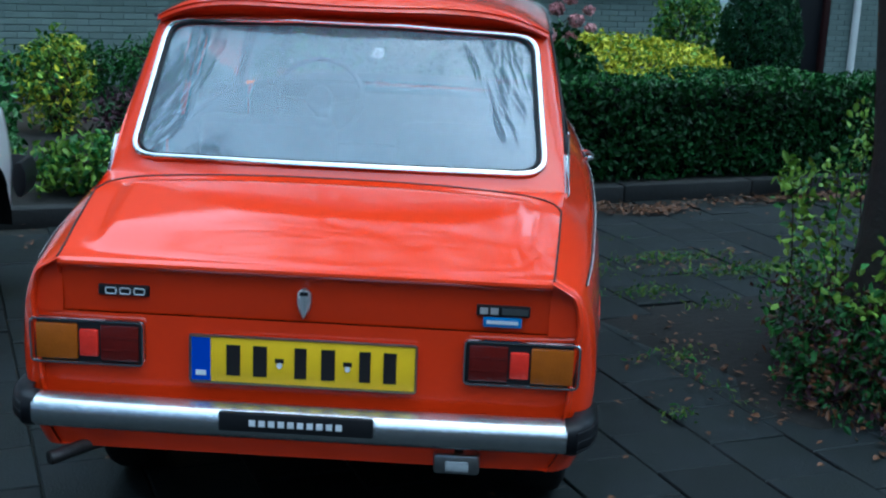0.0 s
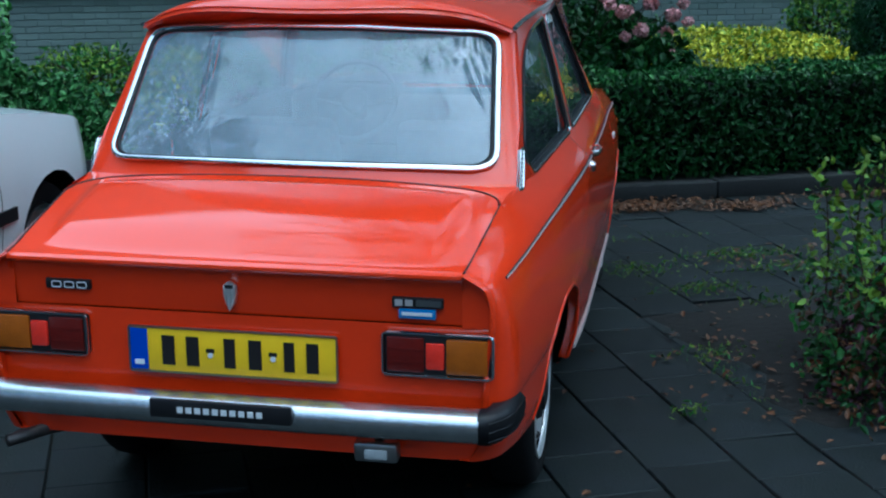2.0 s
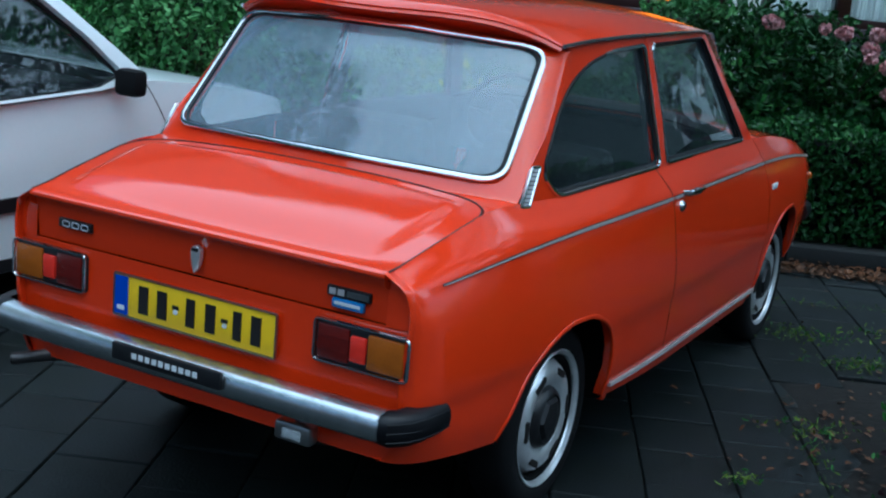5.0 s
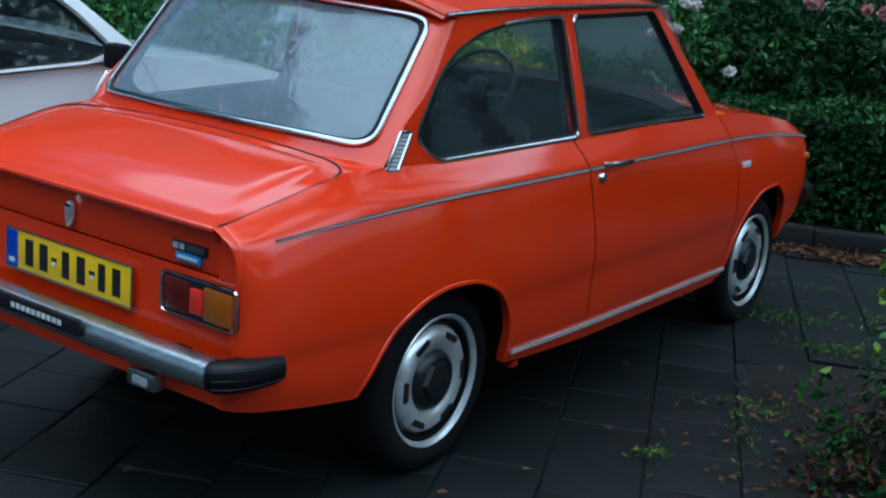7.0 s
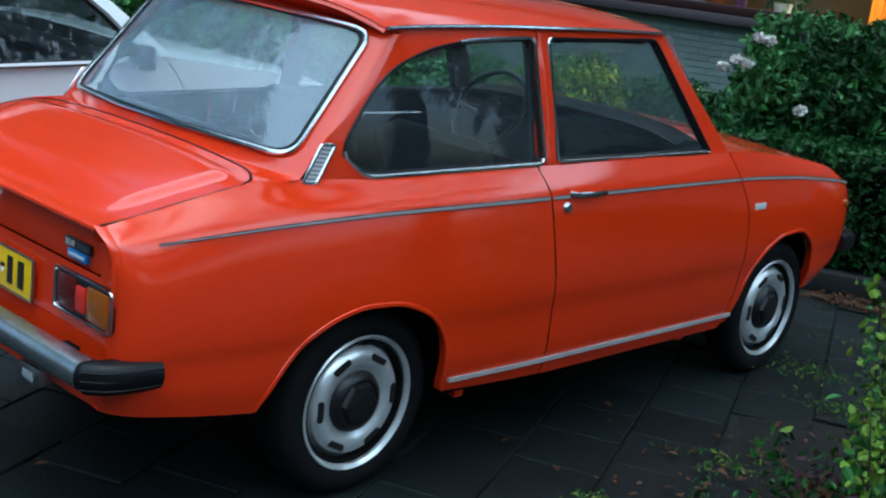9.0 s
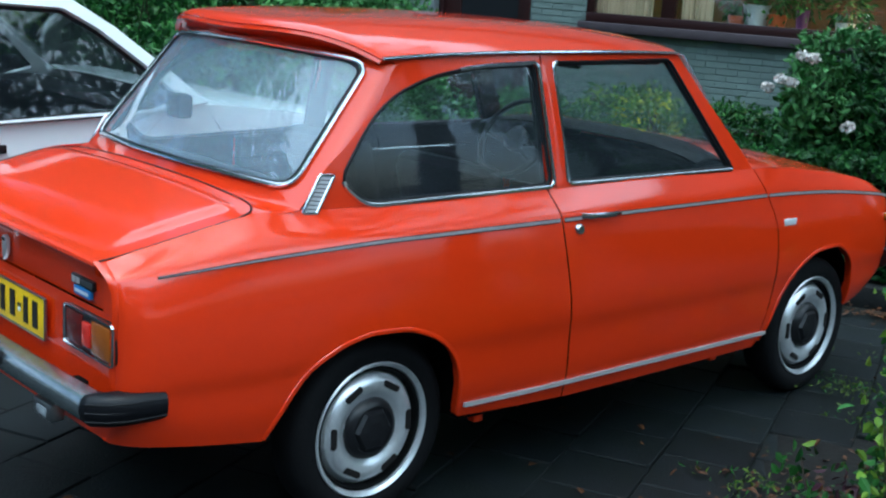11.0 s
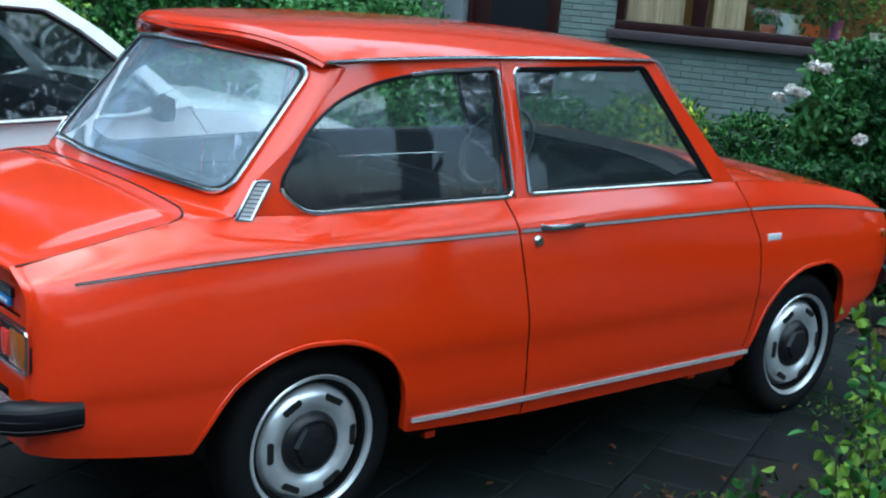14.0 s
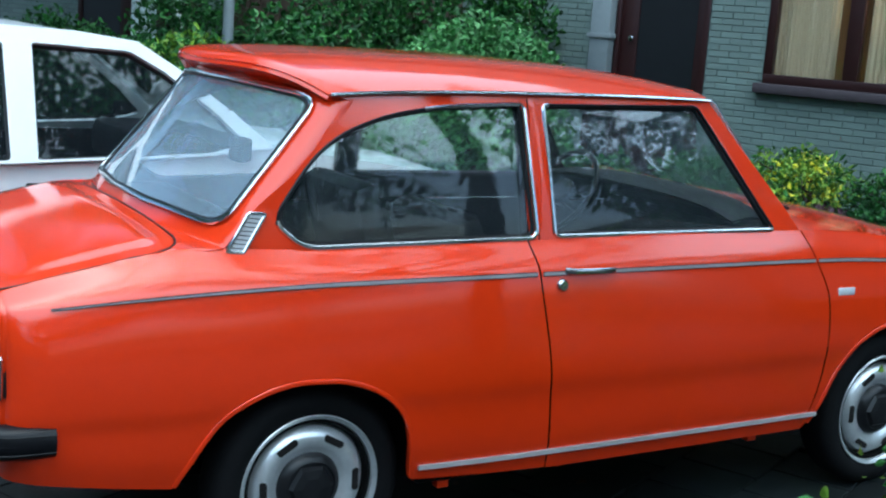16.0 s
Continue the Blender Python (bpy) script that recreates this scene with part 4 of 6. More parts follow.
# ---- the white hatchback beside it ----
def build_hatchback():
    car = thing("white_hatchback", "white three-door hatchback parked beside the orange car", "car", at=(0, 0, 0))
    CX = -2.47
    low = spline((-1.05, .40), (-.9, .30), (-.2, .22), (1.8, .22), (2.3, .26), (2.82, .36))
    belt = spline((-1.05, .80), (-.5, .842), (.5, .852), (1.0, .868), (1.35, .888), (1.62, .922), (2.0, .890), (2.4, .835), (2.70, .772), (2.82, .70))
    wide = spline((-1.05, .68), (-.9, .74), (-.5, .785), (.5, .80), (1.6, .80), (2.3, .785), (2.6, .755), (2.75, .71), (2.82, .66))
    arches = ((-.42, .33), (2.29, .33))

    def bottom(y):
        for c, r in arches:
            if abs(y - c) < r:
                return max(low(y), .27 + math.sqrt(r * r - (y - c) ** 2))
        return low(y)

    def px(y, z):
        f = (z - .25) / (belt(y) - .25)
        return wide(y) + .018 * math.sin(math.pi * min(max(f, 0), 1)) - .035 * max(0, f - .55) ** 1.5

    ys = sorted(list(np.linspace(-1.05, 2.82, 40)) + [c + r * k for c, r in arches for k in (-1, -.995, -.97, -.92, -.8, -.6, -.3, 0, .3, .6, .8, .92, .97, .995, 1)])
    for side in (1, -1):
        rows = []
        for y in ys:
            b = bottom(y)
            rows.append([(CX + side * px(y, b + (belt(y) - b) * k / 16), y, b + (belt(y) - b) * k / 16) for k in range(17)])
        bm = bmesh.new()
        grid(bm, rows)
        body = part("body_side", bm, WHITE_PAINT, car)
        for y in (.42, 1.69):
            bm = bmesh.new()
            tube(bm, [(CX + side * (px(y, z) + .0005), y + (.03 * math.sin((z - .3) * 4) if y < 1 else .13 - .95 * max(0, z - .55) ** 1.7 - .1 * max(0, .5 - z)), z) for z in np.linspace(.34, .85 if y < 1 else .905, 12)], .005, .003, up=(side, 0, 0), sides=4)
            part("door_gap", bm, INK, body)
        bm = bmesh.new()
        tube(bm, [(CX + side * (px(y, .49) + .006), y, .49) for y in np.linspace(-.05, 1.92, 14)], .055, .018, square=True, up=(side, 0, 0))
        part("side_moulding", bm, BLACK, body, "black rubbing strip")
        bm = bmesh.new()
        tube(bm, [(CX + side * (px(y, .245) - .004), y, .25) for y in np.linspace(-.07, 1.93, 10)], .05, .03, square=True, up=(side, 0, 0))
        part("sill", bm, BLACK, body, "black sill")
        x = CX + side * px(.63, .76)
        part("door_handle", boxed(min(x, x + side * .02), max(x, x + side * .02), .560, .705, .743, .778, .006), BLACK, body, "black door handle")
        # cabin side: pillars round two windows
        def gh(y, z):
            f = (z - .93) / .45
            return Vector((CX + side * (.775 - .17 * f - .02 * f * f), y, z))
        outer = [(-.95, .82), (.5, .852), (1.35, .888), (1.66, .922), (1.49, 1.06), (1.26, 1.24), (1.07, 1.36), (.8, 1.392), (.3, 1.405), (-.4, 1.39), (-.78, 1.33)]
        front = rounded([(.60, .865), (1.36, .900), (1.52, .945), (1.37, 1.09), (1.18, 1.235), (1.03, 1.318), (.61, 1.335)], .02, 3)
        rear = rounded([(-.62, .862), (.50, .862), (.50, 1.335), (-.45, 1.320)], .03, 3)
        bm = filled([outer, front, rear], gh)
        thicken(bm, .03)
        part("cabin_side", bm, WHITE_PAINT, car, smooth=False)
        for w in (front, rear):
            bm = filled([w], lambda y, z: gh(y, z) - Vector((side * .012, 0, 0)))
            thicken(bm, .004)
            g = part("side_window", bm, DARK_GLASS, car, "dark side window glass", smooth=False)
            g.visible_shadow = False
            bm = bmesh.new()
            tube(bm, [gh(y, z) for y, z in w], .026, .012, closed=True, up=(side, 0, 0), sides=6)
            part("window_seal", bm, RUBBER, car, "black window seal")
        # door mirror
        bm = boxed(-.06, .06, -.035, .045, -.055, .055, .022, m=Matrix.Translation((CX + side * .885, 1.455, .935)))
        part("door_mirror", bm, TYRE, car, "matt black door mirror")
        # wheels
        for c, r in arches:
            face = CX + side * (.745 if c > 0 else .74)
            bm = bmesh.new()
            d = lambda q: face + side * q
            lathe(bm, [(d(-.14), .17), (d(-.15), .24), (d(-.12), .275), (d(-.04), .275), (d(-.008), .262), (d(-.004), .22), (d(-.016), .178)], "x", (0, c, .275), 40)
            wheel_part = part("wheel", bm, TYRE, car, "black tyre")
            bm = bmesh.new()
            lathe(bm, [(d(-.03), .178), (d(-.012), .172), (d(-.03), .15), (d(-.02), .10), (d(-.012), .05), (d(-.01), 0)], "x", (0, c, .275), 40)
            part("rim", bm, DULL_METAL, wheel_part, "grey rim")
            bm = bmesh.new()
            rows = [[(CX + side * .45, c - r * math.cos(a), .27 + r * math.sin(a)), (CX + side * .77, c - r * math.cos(a), .27 + r * math.sin(a))] for a in np.linspace(0, math.pi, 15)]
            grid(bm, rows)
            bm.faces.new([bm.verts.new((CX + side * .46, c - r * math.cos(a), .27 + r * math.sin(a))) for a in np.linspace(0, math.pi, 15)])
            part("wheel_housing", bm, CAVITY, car)
    # bonnet, roof, screens, floor, bumpers
    bm = bmesh.new()
    grid(bm, [[(CX + u * (px(y, belt(y)) - .001), y, belt(y) + .03 * (1 - u ** 4)) for u in np.linspace(-1, 1, 17)] for y in np.linspace(1.60, 2.82, 14)])
    part("bonnet", bm, WHITE_PAINT, car)
    bm = bmesh.new()
    grid(bm, [[(CX + u * (.60 - .02 * abs(w - .5)), -.80 + 1.85 * w - .08 * u * u * (1 if w > .5 else -1) * abs(2 * w - 1), 1.335 + .085 * (1 - abs(2 * w - 1) ** 2.5) + .02 * (1 - u * u) - .008 * u ** 8) for u in np.linspace(-1, 1, 15)] for w in np.linspace(0, 1, 15)])
    thicken(bm, .02)
    part("roof", bm, WHITE_PAINT, car)
    bm = bmesh.new()
    grid(bm, [[(CX + u * (.72 - .14 * v), 1.63 - .56 * v + .05 * (1 - u * u), .93 + .42 * v) for u in np.linspace(-1, 1, 9)] for v in np.linspace(0, 1, 6)])
    g = part("windscreen", thicken(bm, .004), DARK_GLASS, car, "dark windscreen")
    g.visible_shadow = False
    bm = bmesh.new()
    grid(bm, [[(CX + u * (.70 - .12 * v), -1.0 + .2 * v - .04 * (1 - u * u), .88 + .46 * v) for u in np.linspace(-1, 1, 9)] for v in np.linspace(0, 1, 6)])
    g = part("tailgate_window", thicken(bm, .004), DARK_GLASS, car, "dark tailgate glass")
    g.visible_shadow = False
    bm = bmesh.new()
    grid(bm, [[(CX + u * px(2.82, z), 2.82 + .02 * (1 - u * u), z) for u in np.linspace(-1, 1, 9)] for z in np.linspace(.50, .71, 4)])
    part("nose", bm, WHITE_PAINT, car)
    bm = bmesh.new()
    grid(bm, [[(CX + u * px(-1.05, z), -1.05 - .02 * (1 - u * u), z) for u in np.linspace(-1, 1, 9)] for z in np.linspace(.40, .88, 6)])
    part("tailgate", bm, WHITE_PAINT, car)
    for ya, yb, s in ((2.64, 2.90, 1), (-.75, -1.12, -1)):
        bm = bmesh.new()
        tube(bm, [(CX + q * .80, ya if abs(q) == 1 and k in (0, 6) else yb - s * .06 * abs(q), .47) for k, q in enumerate((-1, -.97, -.8, 0, .8, .97, 1))], .06, .16, up=(0, 0, 1), sides=10)
        part("bumper", bm, BLACK, car, "black plastic bumper")
    part("floor_pan", boxed(CX - .70, CX + .70, -.9, 2.5, .20, .30, .01), CAVITY, car, "black underbody")
    for x in (CX - .35, CX + .35):
        seat = part("front_seat", boxed(x - .24, x + .24, .55, 1.05, .42, .58, .05), VINYL, car, "dark front seat")
        part("seat_back", boxed(-.24, .24, -.06, .06, 0, .62, .05, m=Matrix.Translation((x, .58, .55)) @ Matrix.Rotation(radians(14), 4, "X")), VINYL, seat)
    part("rear_seat", boxed(CX - .6, CX + .6, -.45, -.30, .45, .98, .05), VINYL, car, "dark rear seat")
    part("dashboard", boxed(CX - .66, CX + .66, 1.22, 1.52, .72, .92, .05), VINYL, car, "dark dashboard")
    part("inner_lining", boxed(CX - .71, CX - .69, -.8, 1.5, .4, .85, .005), VINYL, car)
    part("inner_lining", boxed(CX + .69, CX + .71, -.8, 1.5, .4, .85, .005), VINYL, car)


build_hatchback()

# ---- house front ----
BRICK = material("grey_brick", (0.19, 0.245, 0.225), rough=0.8, scale=3, vary=0.25, bump=0.3, bump_scale=60, random_tint=0.10)
MORTAR = material("mortar", (0.15, 0.19, 0.175), rough=0.9, scale=8, vary=0.3, bump=0.3, bump_scale=80)
FRAME = material("dark_red_brown_frame", (0.030, 0.010, 0.010), rough=0.35, scale=10, vary=0.25, bump=0.05, bump_scale=80)
SILL_STONE = material("dark_sill", (0.075, 0.058, 0.066), rough=0.5, scale=10, vary=0.3)
WHITE_WALL = material("white_plaster", (0.78, 0.78, 0.75), rough=0.8, scale=5, vary=0.12, bump=0.1, bump_scale=50)
PANEL_BLUE = material("pale_panel", (0.66, 0.76, 0.78), rough=0.5, scale=3, vary=0.12)
NET = material("net_curtain", (0.86, 0.92, 0.93), rough=0.9, scale=10, vary=0.15)
CREAM = material("cream_curtain", (0.62, 0.50, 0.34), rough=0.9, scale=10, vary=0.2)
ORANGE = material("orange_curtain", (0.85, 0.52, 0.11), rough=0.9, scale=8, vary=0.2)
DARK_DOOR = material("dark_door", (0.012, 0.013, 0.016), rough=0.4, scale=6, vary=0.3)
ROOM = material("room_wall", (0.15, 0.115, 0.075), rough=0.9, scale=2, vary=0.3)
GREY_BOX = material("grey_metal_box", (0.24, 0.27, 0.285), rough=0.5, scale=10, vary=0.2)
t = ORANGE.node_tree
thin = t.nodes.new("ShaderNodeBsdfTranslucent")
thin.inputs["Color"].default_value = (0.88, 0.54, 0.11, 1)
both = t.nodes.new("ShaderNodeMixShader")
both.inputs["Fac"].default_value = 0.5
t.links.new(t.nodes["Principled BSDF"].outputs["BSDF"], both.inputs[1])
t.links.new(thin.outputs["BSDF"], both.inputs[2])
t.links.new(both.outputs["Shader"], t.nodes["Material Output"].inputs["Surface"])
FENCE_WOOD = material("brown_fence", (0.055, 0.034, 0.022), rough=0.8, scale=6, vary=0.4, bump=0.3, bump_scale=40)
ROOF_TILE = material("dark_roof_tile", (0.045, 0.036, 0.032), rough=0.8, scale=4, vary=0.4, bump=0.6, bump_scale=12)
FV = 9.7
SILL_Z, WIN_TOP = 1.20, 2.75
OPENINGS = ((-3.27, -1.96, .10, 2.45), (-1.36, 2.58, SILL_Z, WIN_TOP), (2.92, 6.93, SILL_Z, WIN_TOP), (7.54, 9.25, .10, 2.45))


POTS = []


def build_house():
    # wall cores between the openings
    pieces = [(-14, -3.27, 0, 2.75), (-1.96, -1.36, 0, 2.75), (-1.36, 2.58, 0, SILL_Z - .02), (2.58, 2.92, 0, 2.75), (2.92, 6.93, 0, SILL_Z - .02),
              (6.93, 7.54, 0, 2.75), (9.25, 27, 0, 2.75), (-3.27, -1.96, 2.45, 2.75), (7.54, 9.25, 2.45, 2.75), (-14, 27, 2.75, 5.8)]
    bm = bmesh.new()
    for a, b, c, d in pieces:
        box(bm, a, b, FV + .012, FV + .30, c, d, m=STREET)
    wall = tagged(part("wall_house", bm, MORTAR, smooth=False), "grey-green painted brick house front", "wall", kind="structure")
    # unseen roof, added with its ridge height chosen to darken the car's reflections
    rf = bmesh.new()
    ridge = [(FV - .35, 5.75), (FV + 3.4, 11.6), (FV + 6.8, 5.75), (FV + 6.8, 5.6), (FV - .35, 5.6)]
    grid(rf, [[st(s, v, z) for v, z in ridge + ridge[:1]] for s in (-14, 27)])
    part("roof", rf, ROOF_TILE, wall, "unseen dark tiled roof, added to block low sky in reflections", smooth=False)
    part("party_pier", boxed(2.60, 2.90, FV - .02, FV + .02, .08, 2.75, .004, m=STREET), WHITE_WALL, wall, "white plastered pier")
    # windows
    for n, (a, b, mulls) in enumerate(((-1.36, 2.58, (-.53,)), (2.92, 6.93, (3.70,)))):
        win = tagged(thing("window_%d" % (n + 1), "wide front window in a dark red-brown frame", "window"), kind="structure")
        fr = bmesh.new()
        box(fr, a, b, FV - .01, FV + .10, SILL_Z - .02, SILL_Z + .07, .006, m=STREET)
        box(fr, a, b, FV - .01, FV + .10, WIN_TOP - .08, WIN_TOP, .006, m=STREET)
        box(fr, a, a + .08, FV - .006, FV + .10, SILL_Z + .07, WIN_TOP - .08, .006, m=STREET)
        box(fr, b - .08, b, FV - .006, FV + .10, SILL_Z + .07, WIN_TOP - .08, .006, m=STREET)
        for mm in mulls:
            box(fr, mm - .07, mm + .07, FV - .006, FV + .10, SILL_Z + .07, WIN_TOP - .08, .006, m=STREET)
        part("window_frame", fr, FRAME, win)
        part("window_sill", boxed(a - .06, b + .06, FV - .09, FV + .02, SILL_Z - .11, SILL_Z - .02, .008, m=STREET), SILL_STONE, win, "dark stone sill")
        for c, d in zip((a + .08,) + tuple(m + .07 for m in mulls), tuple(m - .07 for m in mulls) + (b - .08,)):
            g = part("pane", boxed(c, d, FV + .04, FV + .046, SILL_Z + .07, WIN_TOP - .08, m=STREET), GLASS, win, smooth=False)
            g.visible_shadow = False
    # rooms behind
    for a, b in ((-1.5, 2.68), (2.80, 7.1)):
        bm = bmesh.new()
        box(bm, a, b, FV + .30, FV + 4.0, .3, 2.9, m=STREET)
        front = min(bm.faces, key=lambda f: f.calc_center_median().dot(VDIR))
        bmesh.ops.delete(bm, geom=[front], context="FACES")
        tagged(part("wall_room", bm, ROOM, smooth=False), "dim room behind the window", "room", kind="structure")

    def curtain(name, a, b, v, mat, label, folds, depth=.03, z0=SILL_Z - .05, z1=2.74):
        n = int((b - a) * 60) + 4
        rows = []
        for z in (z0, (z0 + z1) / 2, z1):
            rows.append([st(a + (b - a) * k / n, v + depth * math.sin(folds * (a + (b - a) * k / n)) + depth * .4 * math.sin(2.7 * folds * k / n), z) for k in range(n + 1)])
        bm = bmesh.new()
        grid(bm, rows)
        thicken(bm, .003)
        tagged(part(name, bm, mat), label, "curtain")
    curtain("cream_curtain", -1.34, -.72, FV + .15, CREAM, "cream curtain behind the house window", 34)
    curtain("cream_curtain", -.42, -.12, FV + .15, CREAM, "narrow cream curtain behind the house window", 34)
    curtain("orange_curtain", 1.92, 2.56, FV + .15, ORANGE, "orange curtain glowing in lamplight", 40)
    curtain("net_curtain", 2.95, 3.66, FV + .14, NET, "pale blue net curtain in folds", 45)
    curtain("net_curtain", 3.74, 4.55, FV + .14, NET, "pale blue net curtain in folds", 45)
    curtain("net_curtain", 4.86, 6.9, FV + .14, NET, "pale blue net curtain in wide folds", 38)
    # things on the window ledge
    ledge = boxed(-1.3, 2.5, FV + .10, FV + .45, SILL_Z - .04, SILL_Z, .005, m=STREET)
    tagged(part("window_ledge", ledge, WHITE_WALL), "inner window ledge", "ledge", kind="structure")
    POT_ORANGE = material("orange_pot", (0.45, 0.10, 0.02), rough=.5, scale=12, vary=.2)
    POT_WHITE = material("white_pot", (0.50, 0.55, 0.55), rough=.4, scale=12, vary=.15)
    POT_PURPLE = material("purple_pot", (0.16, 0.05, 0.16), rough=.4, scale=12, vary=.2)
    for s, r, h, mat, text in ((.10, .09, .14, POT_ORANGE, "orange flower pot on the window ledge"), (.28, .13, .26, POT_WHITE, "white bowl on the window ledge"), (.48, .10, .18, POT_ORANGE, "orange flower pot on the window ledge"), (.72, .065, .24, POT_PURPLE, "purple vase on the window ledge"), (1.12, .09, .15, POT_WHITE, "white flower pot on the window ledge")):
        bm = bmesh.new()
        lathe(bm, [(0, 0), (0, r * .7), (h * .9, r), (h, r * 1.05), (h, r * .9), (h * .5, r * .7), (h * .5, 0)], "z", st(s, FV + .27, SILL_Z), 20)
        pot = tagged(part("flower_pot", bm, mat), text, "pot", "pots in the window")
        POTS.append((pot, s, r, h))
    # doors
    d1 = tagged(thing("door_1", "dark front door in a red-brown frame", "door"), kind="structure")
    fr = bmesh.new()
    for a, b, c, d in ((-3.27, -3.20, .10, 2.45), (-2.98, -2.93, .10, 2.37), (-2.03, -1.96, .10, 2.45), (-3.20, -2.03, 2.37, 2.45)):
        box(fr, a, b, FV + .0, FV + .12, c, d, .006, m=STREET)
    part("door_frame", fr, FRAME, d1)
    part("side_panel", boxed(-3.20, -2.98, FV + .06, FV + .10, .10, 2.37, .004, m=STREET), DARK_DOOR, d1, "dark panel beside the door")
    leaf = bmesh.new()
    for a, b, c, d in ((-2.93, -2.75, .10, 2.37), (-2.11, -2.03, .10, 2.37), (-2.75, -2.11, .10, .42), (-2.75, -2.11, 2.25, 2.37)):
        box(leaf, a, b, FV + .05, FV + .095, c, d, .005, m=STREET)
    leaf = part("door_leaf", leaf, FRAME, d1, "red-brown door leaf with a tall dark pane")
    part("pane", boxed(-2.75, -2.11, FV + .07, FV + .08, .42, 2.25, m=STREET), DARK_DOOR, leaf, "dark glass", smooth=False)
    part("door_knob", boxed(-2.83, -2.78, FV + .005, FV + .05, 1.48, 1.54, .012, m=STREET), CHROME, leaf, "bright door knob")
    box_ob = thing("meter_box", "grey metal box on the wall beside the door", "box")
    part("box_body", boxed(-3.21, -2.99, FV - .12, FV + .06, 1.05, 1.92, .01, m=STREET), GREY_BOX, box_ob)
    part("box_ledge", boxed(-3.235, -2.965, FV - .14, FV + .06, 1.49, 1.54, .006, m=STREET), GREY_BOX, box_ob)
    d2 = tagged(thing("door_2", "dark front door beside a pale panel", "door"), kind="structure")
    fr = bmesh.new()
    for a, b, c, d in ((7.54, 7.60, .10, 2.45), (8.22, 8.32, .10, 2.45), (9.17, 9.25, .10, 2.45), (7.60, 9.17, 2.37, 2.45)):
        box(fr, a, b, FV + .0, FV + .12, c, d, .006, m=STREET)
    part("door_frame", fr, FRAME, d2)
    part("side_panel", boxed(7.60, 8.22, FV + .04, FV + .08, .10, 2.37, .004, m=STREET), PANEL_BLUE, d2, "pale blue panel")
    leaf = part("door_leaf", boxed(8.32, 9.17, FV + .05, FV + .09, .10, 2.37, .005, m=STREET), DARK_DOOR, d2, "almost black door leaf")
    part("door_light", boxed(8.48, 8.72, FV + .035, FV + .052, 1.42, 2.2, .004, m=STREET), PANEL_BLUE, leaf, "narrow pale door light")
    part("letter_slot", boxed(8.48, 8.74, FV + .04, FV + .052, 1.30, 1.35, .004, m=STREET), DULL_METAL, leaf, "metal letter slot")
    bm = bmesh.new()
    tube(bm, [st(9.60, FV - .05, .10), st(9.60, FV - .05, 3.0)], .09, sides=14)
    pipe = tagged(part("rain_pipe", bm, WHITE_WALL), "white rain pipe on the house front", "pipe")
    return wall


wall_house = build_house()


def build_far_window():
    """The next house's window, half hidden by the garden."""
    win = tagged(thing("window_3", "neighbour's window in a dark frame behind the bushes", "window"), kind="structure")
    fr = bmesh.new()
    for a, b, c, d in ((-11.3, -8.9, .92, 1.02), (-11.3, -8.9, 2.4, 2.5), (-11.3, -11.2, 1.02, 2.4), (-10.42, -10.22, 1.02, 2.4), (-9.72, -9.45, 1.02, 2.4), (-9.0, -8.9, 1.02, 2.4)):
        box(fr, a, b, FV - .06, FV - .02, c, d, .006, m=STREET)
    part("window_frame", fr, FRAME, win)
    for a, b, mat, text in ((-11.2, -10.42, DARK_DOOR, "dark pane"), (-10.22, -9.72, NET, "pane with a white curtain"), (-9.45, -9.0, ROOM, "dim pane")):
        part("pane", boxed(a, b, FV - .045, FV - .03, 1.02, 2.4, m=STREET), mat, win, text, smooth=False)
    bm = bmesh.new()
    lathe(bm, [(1.17, 0), (1.20, .07), (1.32, .12), (1.46, .10), (1.60, .04), (1.66, 0)], "z", st(-9.16, FV - .20, 0), 20)
    ob = tagged(part("hanging_ornament", bm, WHITE_WALL), "white oval ornament hanging before the window", "ornament")
    bm = bmesh.new()
    tube(bm, [st(-9.16, FV - .20, 1.65), st(-9.16, FV - .20, 2.46), st(-9.16, FV - .05, 2.46)], .012, sides=6)
    part("cord", bm, BLACK, ob)


build_far_window()
lamp_data = bpy.data.lights.new("room_lamp", "POINT")
lamp_data.energy, lamp_data.color, lamp_data.shadow_soft_size = 95, (1.0, 0.68, 0.34), .12
new("room_lamp", lamp_data).location = st(2.2, FV + .66, 1.9)

